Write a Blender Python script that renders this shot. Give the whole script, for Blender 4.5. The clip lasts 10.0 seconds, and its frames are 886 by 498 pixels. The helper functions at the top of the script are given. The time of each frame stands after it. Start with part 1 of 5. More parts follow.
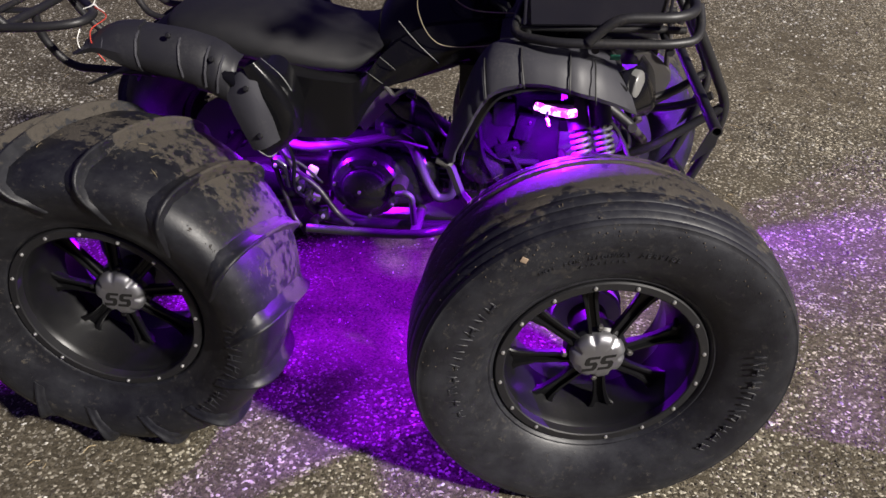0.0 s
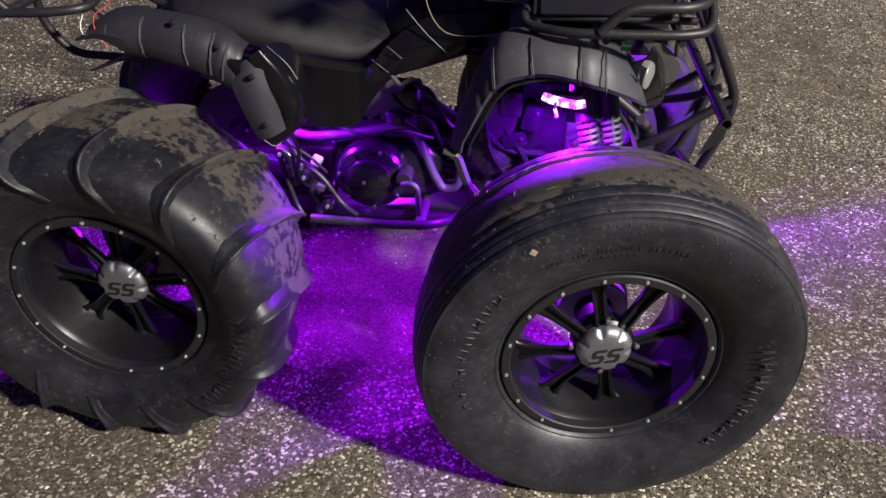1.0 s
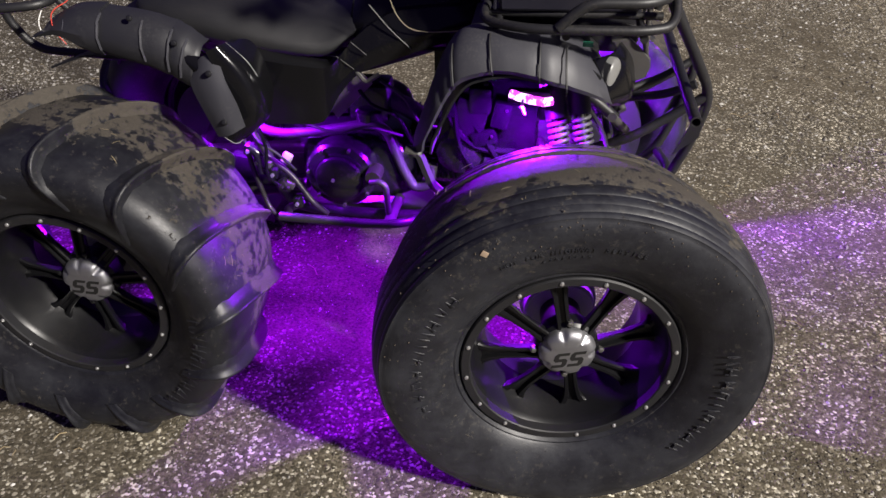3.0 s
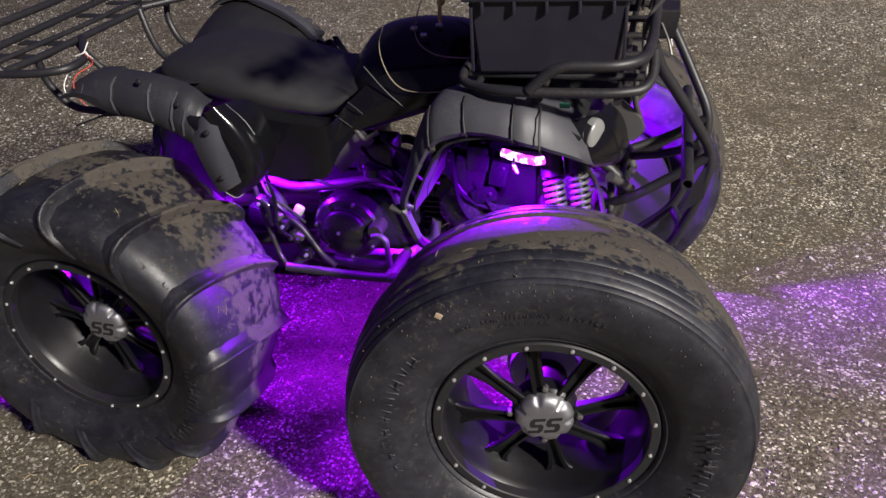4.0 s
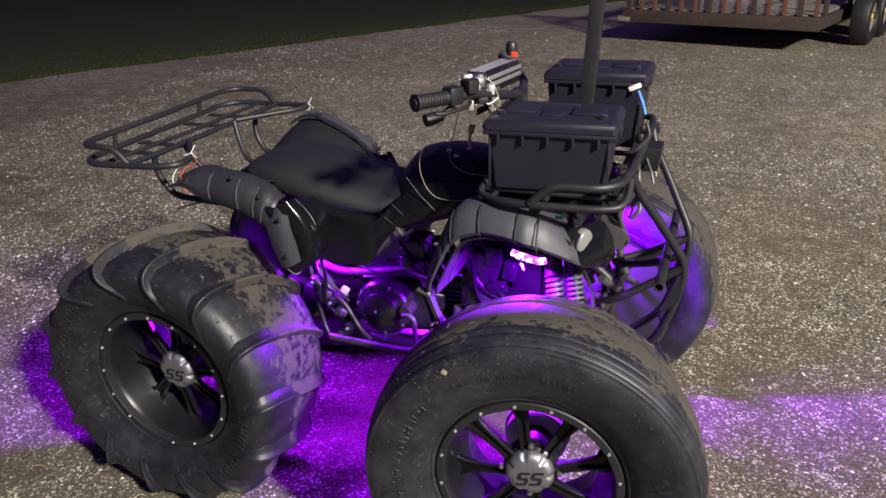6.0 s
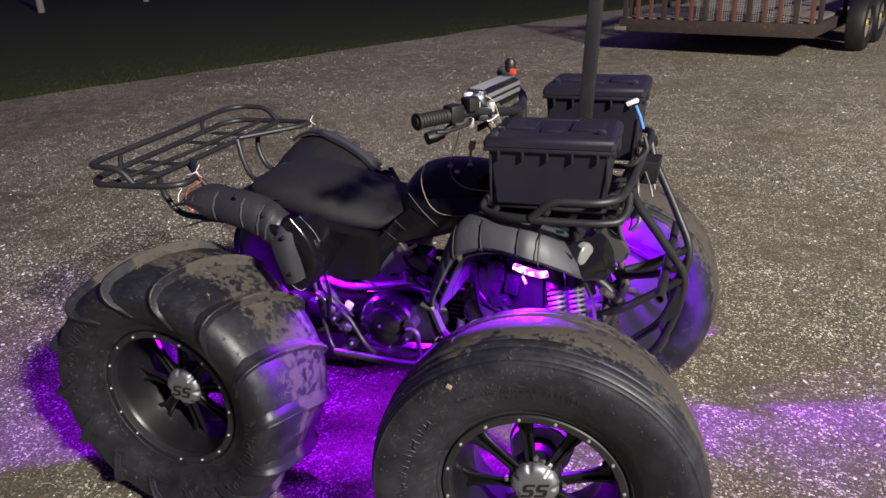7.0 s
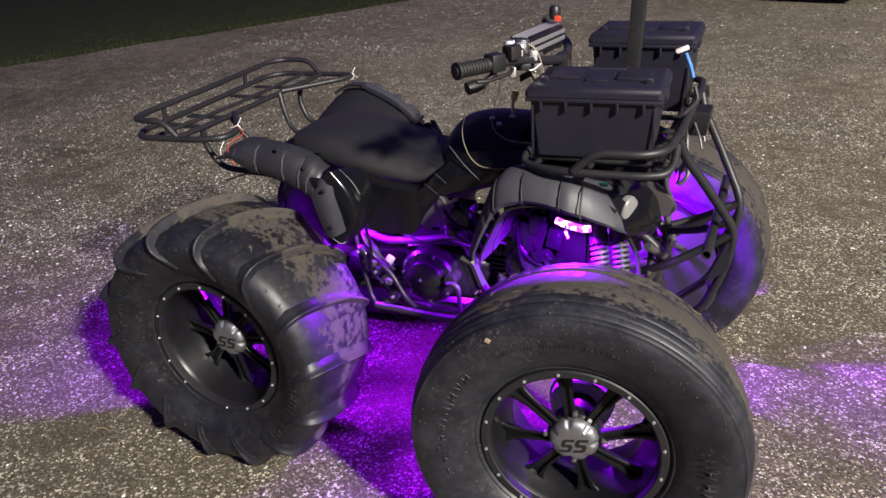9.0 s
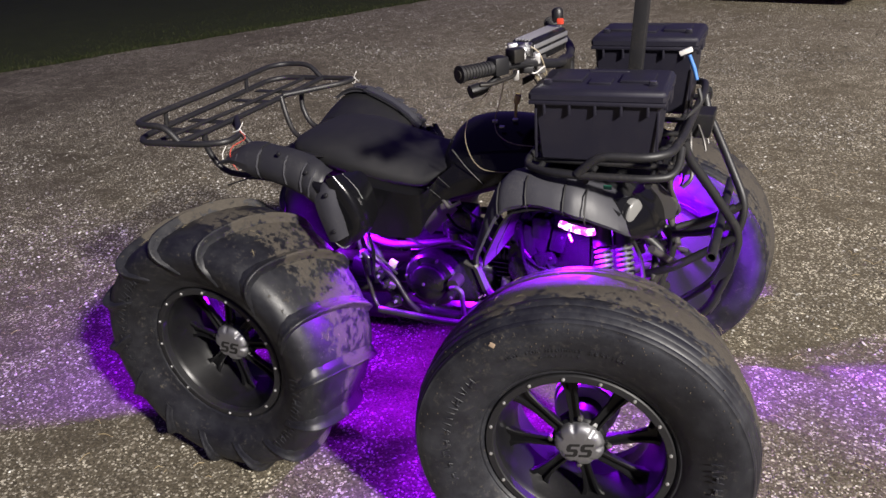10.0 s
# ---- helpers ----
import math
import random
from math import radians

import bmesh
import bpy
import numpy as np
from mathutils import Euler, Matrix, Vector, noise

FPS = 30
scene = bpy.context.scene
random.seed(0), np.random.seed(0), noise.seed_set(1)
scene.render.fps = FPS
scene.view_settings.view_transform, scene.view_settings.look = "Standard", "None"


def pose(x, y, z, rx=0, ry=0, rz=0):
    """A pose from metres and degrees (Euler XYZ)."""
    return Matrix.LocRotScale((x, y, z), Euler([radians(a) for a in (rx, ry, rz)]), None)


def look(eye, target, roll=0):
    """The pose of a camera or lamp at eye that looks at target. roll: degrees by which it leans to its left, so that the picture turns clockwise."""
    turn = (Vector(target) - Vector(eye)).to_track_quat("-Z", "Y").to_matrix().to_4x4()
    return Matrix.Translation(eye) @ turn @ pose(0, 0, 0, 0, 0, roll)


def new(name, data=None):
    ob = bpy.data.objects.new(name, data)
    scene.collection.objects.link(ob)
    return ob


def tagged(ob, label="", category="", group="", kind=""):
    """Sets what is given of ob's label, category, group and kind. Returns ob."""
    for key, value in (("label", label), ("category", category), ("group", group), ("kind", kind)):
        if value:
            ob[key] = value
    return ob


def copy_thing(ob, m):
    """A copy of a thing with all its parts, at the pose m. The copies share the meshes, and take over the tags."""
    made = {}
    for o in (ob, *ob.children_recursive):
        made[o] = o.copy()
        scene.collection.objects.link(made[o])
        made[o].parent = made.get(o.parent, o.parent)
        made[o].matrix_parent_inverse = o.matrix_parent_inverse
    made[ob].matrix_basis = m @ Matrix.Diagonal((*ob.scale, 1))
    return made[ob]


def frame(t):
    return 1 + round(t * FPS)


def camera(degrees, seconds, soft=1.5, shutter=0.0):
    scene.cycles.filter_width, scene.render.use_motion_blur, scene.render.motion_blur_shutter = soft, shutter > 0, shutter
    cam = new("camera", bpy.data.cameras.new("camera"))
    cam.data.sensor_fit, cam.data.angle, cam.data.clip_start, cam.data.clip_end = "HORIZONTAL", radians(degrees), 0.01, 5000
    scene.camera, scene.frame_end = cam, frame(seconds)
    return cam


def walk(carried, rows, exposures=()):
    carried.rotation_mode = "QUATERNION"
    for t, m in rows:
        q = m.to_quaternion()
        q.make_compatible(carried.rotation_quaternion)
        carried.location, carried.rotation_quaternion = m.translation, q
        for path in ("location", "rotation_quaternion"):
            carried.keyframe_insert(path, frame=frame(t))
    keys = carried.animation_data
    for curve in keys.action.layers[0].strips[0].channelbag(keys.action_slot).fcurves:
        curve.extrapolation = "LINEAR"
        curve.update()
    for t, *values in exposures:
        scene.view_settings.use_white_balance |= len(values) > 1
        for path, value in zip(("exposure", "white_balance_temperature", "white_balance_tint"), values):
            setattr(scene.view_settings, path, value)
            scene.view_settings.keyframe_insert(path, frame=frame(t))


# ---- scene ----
cam = camera(61.3, 10.0)
PATH = [
    (0.0, (0.3275, -1.6332, 1.3449), (0.1383, 0.0046, 0.2127), -0.52),
    (0.5, (0.3135, -1.6271, 1.3395), (0.1259, 0.0003, 0.1922), -0.3),
    (1.0, (0.3085, -1.6229, 1.341), (0.1281, -0.0001, 0.186), 0.02),
    (1.5, (0.3011, -1.6297, 1.3389), (0.1349, -0.0075, 0.181), 0.59),
    (2.0, (0.3061, -1.6363, 1.3324), (0.1543, -0.0152, 0.171), 1.12),
    (3.3, (0.4459, -1.569, 1.3336), (0.1974, 0.0386, 0.17), -1.15),
    (3.5, (0.4705, -1.5602, 1.3359), (0.2011, 0.0486, 0.1786), -1.49),
    (4.0, (0.6415, -1.5233, 1.3524), (0.1278, 0.0911, 0.2894), -4.26),
    (4.5, (0.6896, -1.5719, 1.3593), (0.0768, 0.0465, 0.3566), -4.87),
    (5.0, (0.75, -1.7291, 1.364), (0.0958, -0.0859, 0.4302), -2.67),
    (5.5, (0.7977, -1.7916, 1.4079), (0.1289, -0.1102, 0.556), -1.79),
    (6.8, (0.8112, -1.8228, 1.4799), (0.1408, -0.0956, 0.7266), -2.31),
    (7.0, (0.8093, -1.8263, 1.4743), (0.1362, -0.1069, 0.7058), -2.52),
    (7.5, (0.8075, -1.8254, 1.4645), (0.1123, -0.1336, 0.6556), -3.0),
    (8.0, (0.8172, -1.8089, 1.458), (0.0946, -0.1441, 0.6176), -3.43),
    (8.5, (0.8205, -1.8035, 1.454), (0.0648, -0.1655, 0.5902), -3.77),
    (9.0, (0.8187, -1.8057, 1.4576), (0.0411, -0.1795, 0.5911), -3.93),
    (9.5, (0.8181, -1.8055, 1.459), (0.0339, -0.1786, 0.5998), -4.07),
    (10.0, (0.8099, -1.801, 1.4568), (0.0293, -0.1724, 0.5976), -4.24),
]
walk(cam, [(t, look(eye, target, roll)) for t, eye, target, roll in PATH], ((0.0, -0.30), (3.3, -0.28), (4.5, -0.16), (5.5, -0.02), (10.0, -0.02)))

# ---------- light ----------
world = bpy.data.worlds.new("night")
scene.world = world
world.use_nodes = True
# Violet fill from all round lifts the blacks, standing in for lens haze.
world.node_tree.nodes["Background"].inputs[0].default_value = (0.31, 0.20, 1.0, 1)
world.node_tree.nodes["Background"].inputs[1].default_value = 0.15


def area_lamp(name, eye, target, size, power, color, spread=180, wide=0.0):
    data = bpy.data.lights.new(name, "AREA")
    data.shape, data.size, data.energy, data.color, data.spread = "ELLIPSE" if wide else "DISK", wide or size, power, color, radians(spread)
    data.size_y = size
    ob = new(name, data)
    ob.matrix_world = look(eye, target)
    return tagged(ob, kind="structure")


# yard floodlight on a pole behind the camera
area_lamp("yard_floodlight", (10.7, -6.8, 8.3), (0, 1.5, 0), 1.0, 5750, (1.0, 0.94, 0.87))
VIOLET = (0.27, 0.002, 1.0)

# ---------- materials ----------


def material(name, color, rough=0.5, metal=0.0, spec=0.5, coat=0.0):
    m = bpy.data.materials.new(name)
    m.use_nodes = True
    b = m.node_tree.nodes["Principled BSDF"]
    b.inputs["Base Color"].default_value = (*color, 1)
    b.inputs["Roughness"].default_value = rough
    b.inputs["Metallic"].default_value = metal
    b.inputs["Specular IOR Level"].default_value = spec
    b.inputs["Coat Weight"].default_value = coat
    b.inputs["Coat Roughness"].default_value = 0.08
    return m


class Nodes:
    """Short names for wiring one material."""

    def __init__(self, m):
        self.t = m.node_tree
        self.b = self.t.nodes["Principled BSDF"]

    def add(self, kind, **props):
        n = self.t.nodes.new(kind)
        for k, v in props.items():
            if k == "operation":
                n.operation = v
            elif k == "data_type":
                n.data_type = v
            elif k == "feature":
                n.feature = v
        return n

    def link(self, a, b):
        self.t.links.new(a, b)

    def coords(self):
        return self.add("ShaderNodeTexCoord").outputs["Object"]

    def noise(self, scale, detail=4, rough=0.6, vec=None):
        n = self.add("ShaderNodeTexNoise")
        n.inputs["Scale"].default_value, n.inputs["Detail"].default_value, n.inputs["Roughness"].default_value = scale, detail, rough
        self.link(vec or self.coords(), n.inputs["Vector"])
        return n.outputs["Fac"]

    def ramp(self, fac, *stops):
        n = self.add("ShaderNodeValToRGB")
        e = n.color_ramp.elements
        while len(e) < len(stops):
            e.new(0.5)
        for k, (p, c) in enumerate(stops):
            e[k].position, e[k].color = p, (*c, 1) if len(c) == 3 else c
        self.link(fac, n.inputs["Fac"])
        return n.outputs["Color"]

    def mix(self, fac, a, b):
        n = self.add("ShaderNodeMix")
        n.data_type = "RGBA"
        for s, v in ((n.inputs[0], fac), (n.inputs[6], a), (n.inputs[7], b)):
            if isinstance(v, (float, int)):
                s.default_value = v
            elif isinstance(v, tuple):
                s.default_value = (*v, 1)
            else:
                self.link(v, s)
        return n.outputs[2]

    def math(self, op, a, b=0.0, clamp=False):
        n = self.add("ShaderNodeMath")
        n.operation, n.use_clamp = op, clamp
        for s, v in zip(n.inputs, (a, b)):
            if isinstance(v, (float, int)):
                s.default_value = v
            else:
                self.link(v, s)
        return n.outputs[0]

    def bump(self, height, strength=0.3, dist=0.002):
        n = self.add("ShaderNodeBump")
        n.inputs["Strength"].default_value, n.inputs["Distance"].default_value = strength, dist
        self.link(height, n.inputs["Height"])
        self.link(n.outputs[0], self.b.inputs["Normal"])


def worn(name, color, rough, metal=0.0, dust=(0.12, 0.10, 0.075), amount=0.5, fine=220, bump=0.15, coat=0.0):
    """A surface with fine grain, uneven gloss and patches of dust."""
    m = material(name, color, rough, metal, coat=coat)
    n = Nodes(m)
    patch = n.ramp(n.noise(9, 6, 0.7), (0.48, (0, 0, 0)), (0.75, (1, 1, 1)))
    speck = n.ramp(n.noise(fine, 3), (0.45, (0, 0, 0)), (0.7, (1, 1, 1)))
    fac = n.math("MULTIPLY", n.math("MULTIPLY", patch, speck), amount)
    n.link(n.mix(fac, color, dust), n.b.inputs["Base Color"])
    r = n.add("ShaderNodeMapRange")
    n.link(n.noise(30, 5), r.inputs[0])
    r.inputs[3].default_value, r.inputs[4].default_value = rough * 0.85, rough * 1.25
    n.link(r.outputs[0], n.b.inputs["Roughness"])
    n.bump(n.noise(fine * 2, 3), bump, 0.001)
    return m


PLASTIC = worn("matte_black_plastic", (0.009, 0.009, 0.0105), 0.45, amount=0.2)
FLARE = worn("grey_black_flexible_plastic", (0.037, 0.037, 0.044), 0.50, dust=(0.11, 0.105, 0.098), amount=0.6)
GLOSS = worn("gloss_black_plastic", (0.005, 0.005, 0.006), 0.17, amount=0.06, bump=0.02, coat=0.0)
GLOSS.node_tree.nodes["Principled BSDF"].inputs["Specular IOR Level"].default_value = 0.28
VINYL = worn("seat_vinyl", (0.0100, 0.0100, 0.0115), 0.52, amount=0.2, fine=500, bump=0.3)
TUBE = worn("black_painted_tube", (0.013, 0.013, 0.0145), 0.46, amount=0.5)
BARE = worn("scuffed_steel", (0.12, 0.115, 0.11), 0.45, metal=0.6, amount=0.6)
CHROME = worn("chrome", (0.7, 0.7, 0.7), 0.34, metal=0.85, amount=0.15, bump=0.02)
ALLOY = worn("machined_aluminium", (0.55, 0.55, 0.56), 0.28, metal=1.0, amount=0.2, bump=0.05)
CAP = worn("brushed_hub_cap", (0.30, 0.30, 0.315), 0.48, metal=0.9, amount=0.25, fine=300, bump=0.06)
DRUM = worn("bare_drum_steel", (0.36, 0.35, 0.34), 0.5, metal=0.25, amount=0.35)
PIPE = worn("dull_grey_pipe", (0.036, 0.035, 0.036), 0.5, metal=0.15, amount=0.5, dust=(0.15, 0.125, 0.095))
ENGINE = worn("black_engine_casting", (0.008, 0.008, 0.009), 0.24, amount=0.3, fine=120)
GREASE = worn("oily_dark_steel", (0.028, 0.026, 0.024), 0.36, metal=0.4, amount=0.6, fine=90)
RIM = worn("satin_black_alloy", (0.006, 0.006, 0.007), 0.34, metal=0.0, amount=0.08, bump=0.02)
RIM.node_tree.nodes["Principled BSDF"].inputs["Specular IOR Level"].default_value = 0.30
RING = worn("matte_black_ring", (0.010, 0.010, 0.0115), 0.5, amount=0.15)
REAR_FLARE = worn("satin_black_flare", (0.017, 0.017, 0.020), 0.42, dust=(0.09, 0.088, 0.085), amount=0.4)
SPRING = worn("dull_silver_spring", (0.085, 0.085, 0.09), 0.5, metal=0.3, amount=0.4)
SCUFF = worn("scuffed_pale_plastic", (0.22, 0.22, 0.22), 0.5, amount=0.3)
DARK = material("logo_black", (0.01, 0.01, 0.01), 0.5)
# Blue in this grey stands in for violet lens haze on the cases.
CASE = worn("dark_grey_case_plastic", (0.0115, 0.0108, 0.019), 0.45, amount=0.15, fine=400)
RED = material("red_plastic", (0.6, 0.06, 0.03), 0.4)
BLUE = material("blue_tape", (0.06, 0.19, 0.5), 0.5)
WHITE = material("white_plastic", (0.75, 0.74, 0.7), 0.5)
WIRE = material("pale_wire_sheath", (0.26, 0.22, 0.15), 0.5)
WIRE_RED = material("red_wire", (0.5, 0.05, 0.03), 0.5)
WIRE_GREEN = material("green_wire", (0.02, 0.17, 0.10), 0.5)
RUBBER = worn("plain_rubber", (0.011, 0.011, 0.012), 0.55, amount=0.3)
HAY = material("dry_grass_blade", (0.20, 0.165, 0.10), 0.8)
DISC_BLACK = material("plain_matte_black", (0.02, 0.02, 0.022), 0.8, spec=0.1)
YELLOW = material("yellowed_sheath", (0.48, 0.38, 0.14), 0.5)
PUTTY = material("pale_rubber_plug", (0.5, 0.46, 0.4), 0.6)

LENS = material("clear_headlight_lens", (0.26, 0.26, 0.25), 0.30, spec=0.4)
LENS.node_tree.nodes["Principled BSDF"].inputs["Transmission Weight"].default_value = 0.35

GLOW = material("violet_led_lens", (0.1, 0.0, 0.2), 0.3)
n = Nodes(GLOW)
n.link(n.ramp(n.noise(70, 2), (0.42, (0.75, 0.03, 1.0)), (0.60, (1.0, 0.62, 1.0))), n.b.inputs["Emission Color"])
n.b.inputs["Emission Strength"].default_value = 5.0


def tyre_rubber(name, radius, edge, grey=1.0):
    """Black rubber whose running surface carries dried dirt; the axle is the object's y."""
    m = material(name, (0.012, 0.012, 0.014), 0.45, spec=0.42)
    n = Nodes(m)
    sep = n.add("ShaderNodeSeparateXYZ")
    n.link(n.coords(), sep.inputs[0])
    x, y, z = sep.outputs
    rad = n.math("SQRT", n.math("ADD", n.math("MULTIPLY", x, x), n.math("MULTIPLY", z, z)))
    tread = n.math("MULTIPLY", n.math("SUBTRACT", rad, radius - 0.045), 1 / 0.05)
    blot = n.noise(11, 7, 0.72)
    fine = n.noise(160, 4, 0.7)
    grit = n.noise(600, 2, 0.6)
    inward = n.math("MULTIPLY", n.math("SUBTRACT", y, edge), 1 / 0.07, True)
    cover = n.math("MULTIPLY", n.math("MULTIPLY", tread, 1.0, True), n.math("SUBTRACT", n.math("MULTIPLY", inward, 1.1), 0.16))
    cover = n.math("ADD", cover, n.math("MULTIPLY", n.math("MULTIPLY", n.math("SUBTRACT", blot, 0.52), 3.6), n.math("ADD", 0.25, n.math("MULTIPLY", tread, 0.75, True))))
    cover = n.math("ADD", cover, n.math("MULTIPLY", n.math("SUBTRACT", n.noise(48, 6, 0.75), 0.5), 3.0))
    dirt = n.ramp(cover, (0.38, (0, 0, 0)), (0.54, (1, 1, 1)))
    fleck = n.ramp(n.math("ADD", n.math("MULTIPLY", n.noise(75, 5, 0.75), 0.7), n.math("MULTIPLY", blot, 0.3)), (0.565, (0, 0, 0)), (0.60, (1, 1, 1)))
    film = n.ramp(n.noise(14, 7, 0.72), (0.4, (0, 0, 0)), (0.68, (1, 1, 1)))
    base = n.mix(n.math("MULTIPLY", film, 0.75), tuple(grey * v for v in (0.0075, 0.0076, 0.0100)), tuple(grey * v for v in (0.020, 0.021, 0.025)))
    earth = n.mix(n.math("ADD", n.math("MULTIPLY", grit, 0.6), n.math("MULTIPLY", fine, 0.4)), (0.006, 0.005, 0.004), (0.110, 0.094, 0.074))
    base = n.mix(n.math("MULTIPLY", fleck, 0.55), base, (0.05, 0.046, 0.042))
    n.link(n.mix(n.math("MULTIPLY", dirt, 0.9), base, earth), n.b.inputs["Base Color"])
    n.link(n.math("ADD", n.math("MULTIPLY", dirt, 0.4), n.math("ADD", 0.40, n.math("MULTIPLY", film, 0.14))), n.b.inputs["Roughness"])
    n.bump(n.math("ADD", n.math("MULTIPLY", dirt, n.math("ADD", grit, fine)), n.math("MULTIPLY", fine, 0.25)), 0.5, 0.002)
    return m


RIBBED = tyre_rubber("front_tyre_rubber", 0.354, -0.022, 1.42)
PADDLED = tyre_rubber("paddle_tyre_rubber", 0.368, 0.005)

# ---------- mesh tools ----------


def part(name, bm, mat, parent=None, label="", smooth=40, pose_in=None):
    """Links a bmesh as one mesh object, under parent if given."""
    bmesh.ops.recalc_face_normals(bm, faces=bm.faces)
    me = bpy.data.meshes.new(name)
    bm.to_mesh(me)
    bm.free()
    me.materials.append(mat)
    if smooth:
        me.shade_smooth()
        me.set_sharp_from_angle(angle=radians(smooth))
    ob = new(name, me)
    if parent:
        ob.parent = parent
    if pose_in is not None:
        ob.matrix_basis = pose_in
    return tagged(ob, label)


def same_part(ob, parent, m):
    """Another part on the same mesh."""
    o = new(ob.name.split(".")[0], ob.data)
    o.parent = parent
    o.matrix_basis = m
    return tagged(o, ob.get("label", ""))


def fillet(points, r, steps=5):
    pts = [Vector(p) for p in points]
    if r <= 0 or len(pts) < 3:
        return pts
    out = [pts[0]]
    for a, b, c in zip(pts, pts[1:], pts[2:]):
        d = min(r, (a - b).length * 0.48, (c - b).length * 0.48)
        s, e = b + (a - b).normalized() * d, b + (c - b).normalized() * d
        for k in range(steps + 1):
            u = k / steps
            out.append(s * (1 - u) ** 2 + b * 2 * u * (1 - u) + e * u * u)
    return out + [pts[-1]]


def tube(points, radius, r=0.04, n=10, bm=None, steps=5, closed=False):
    """A round bar along a line with rounded bends."""
    bm = bm or bmesh.new()
    pts = fillet(points, r, steps)
    rings, up = [], None
    for k, p in enumerate(pts):
        d = (pts[min(k + 1, len(pts) - 1)] - pts[max(k - 1, 0)]).normalized()
        if up is None:
            up = d.orthogonal().normalized()
        up = (up - d * up.dot(d)).normalized()
        side = d.cross(up)
        rr = radius[k * len(radius) // len(pts)] if isinstance(radius, (list, tuple)) else radius
        rings.append([bm.verts.new(p + (up * math.cos(a) + side * math.sin(a)) * rr) for a in (2 * math.pi * j / n for j in range(n))])
    for a, b in zip(rings, rings[1:]):
        for j in range(n):
            bm.faces.new((a[j], a[(j + 1) % n], b[(j + 1) % n], b[j]))
    bm.faces.new(rings[0][::-1])
    bm.faces.new(rings[-1])
    return bm


def lathe(profile, n=64, bm=None, closed=False):
    """Turns (radius, y) round the y axis."""
    bm = bm or bmesh.new()
    rings = []
    for rad, y in profile:
        rings.append([bm.verts.new((rad * math.cos(a), y, rad * math.sin(a))) for a in (2 * math.pi * j / n for j in range(n))] if rad > 1e-5 else [bm.verts.new((0, y, 0))])
    pairs = list(zip(rings, rings[1:]))
    if closed:
        pairs.append((rings[-1], rings[0]))
    for a, b in pairs:
        for j in range(n):
            k = (j + 1) % n
            quad = [a[j % len(a)], a[k % len(a)], b[k % len(b)], b[j % len(b)]]
            seen = []
            for v in quad:
                if v not in seen:
                    seen.append(v)
            if len(seen) > 2:
                bm.faces.new(seen)
    return bm


def loft(rings, bm=None, cap=True):
    """Skins closed rings of equal count."""
    bm = bm or bmesh.new()
    rows = [[bm.verts.new(p) for p in ring] for ring in rings]
    for a, b in zip(rows, rows[1:]):
        for j in range(len(a)):
            k = (j + 1) % len(a)
            bm.faces.new((a[j], a[k], b[k], b[j]))
    if cap:
        bm.faces.new(rows[0][::-1])
        bm.faces.new(rows[-1])
    return bm


def shell(grid, thick=0.004, bm=None):
    """A curved sheet with thickness through a grid of points."""
    bm = bm or bmesh.new()
    rows = [[bm.verts.new(p) for p in row] for row in grid]
    faces = [bm.faces.new((a[j], a[j + 1], b[j + 1], b[j])) for a, b in zip(rows, rows[1:]) for j in range(len(a) - 1)]
    bmesh.ops.recalc_face_normals(bm, faces=faces)
    bmesh.ops.solidify(bm, geom=faces, thickness=thick)
    return bm


def spline(points, steps=6):
    """Smooth line through points (Catmull-Rom)."""
    p = [Vector(q) for q in points]
    p = [p[0] * 2 - p[1]] + p + [p[-1] * 2 - p[-2]]
    out = []
    for a, b, c, d in zip(p, p[1:], p[2:], p[3:]):
        for k in range(steps):
            u = k / steps
            out.append(0.5 * ((2 * b) + (c - a) * u + (2 * a - 5 * b + 4 * c - d) * u * u + (3 * b - a - 3 * c + d) * u ** 3))
    return out + [p[-2]]


def block(size, at=(0, 0, 0), bevel=0.004, rot=None, bm=None, segs=2):
    """A box with rounded edges."""
    own = bmesh.new()
    bmesh.ops.create_cube(own, size=1)
    for v in own.verts:
        v.co = Vector(c * s for c, s in zip(v.co, size))
    if bevel:
        bmesh.ops.bevel(own, geom=own.edges[:], offset=bevel, segments=segs, affect="EDGES", profile=0.6)
    m = Matrix.Translation(at) @ (rot or Matrix())
    own.transform(m)
    if bm is None:
        return own
    return join(bm, own)


def join(bm, own):
    me = bpy.data.meshes.new("joint")
    own.to_mesh(me)
    own.free()
    bm.from_mesh(me)
    bpy.data.meshes.remove(me)
    return bm


def rod(a, b, radius, n=12, bm=None, r2=None):
    return tube([a, b], radius if r2 is None else (radius, r2), 0, n, bm)


def plate(outline, thick, m=None, bevel=0.002, bm=None):
    """A flat plate from an outline in its own xy, thickness along z."""
    own = bmesh.new()
    low = [own.verts.new((x, y, 0)) for x, y in outline]
    top = [own.verts.new((x, y, thick)) for x, y in outline]
    own.faces.new(low[::-1])
    own.faces.new(top)
    n = len(low)
    for j in range(n):
        own.faces.new((low[j], low[(j + 1) % n], top[(j + 1) % n], top[j]))
    if bevel:
        edges = [e for e in own.edges if all(v.co.z > thick * 0.5 for v in e.verts)]
        bmesh.ops.bevel(own, geom=edges, offset=bevel, segments=2, affect="EDGES")
    if m is not None:
        own.transform(m)
    return own if bm is None else join(bm, own)


SIDE = pose(0, 0, 0, 90, 0, 0)  # outline x, z standing upright, thickness towards -y


def mirrored(bm):
    for v in bm.verts:
        v.co.y = -v.co.y
    bmesh.ops.reverse_faces(bm, faces=bm.faces[:])
    return bm

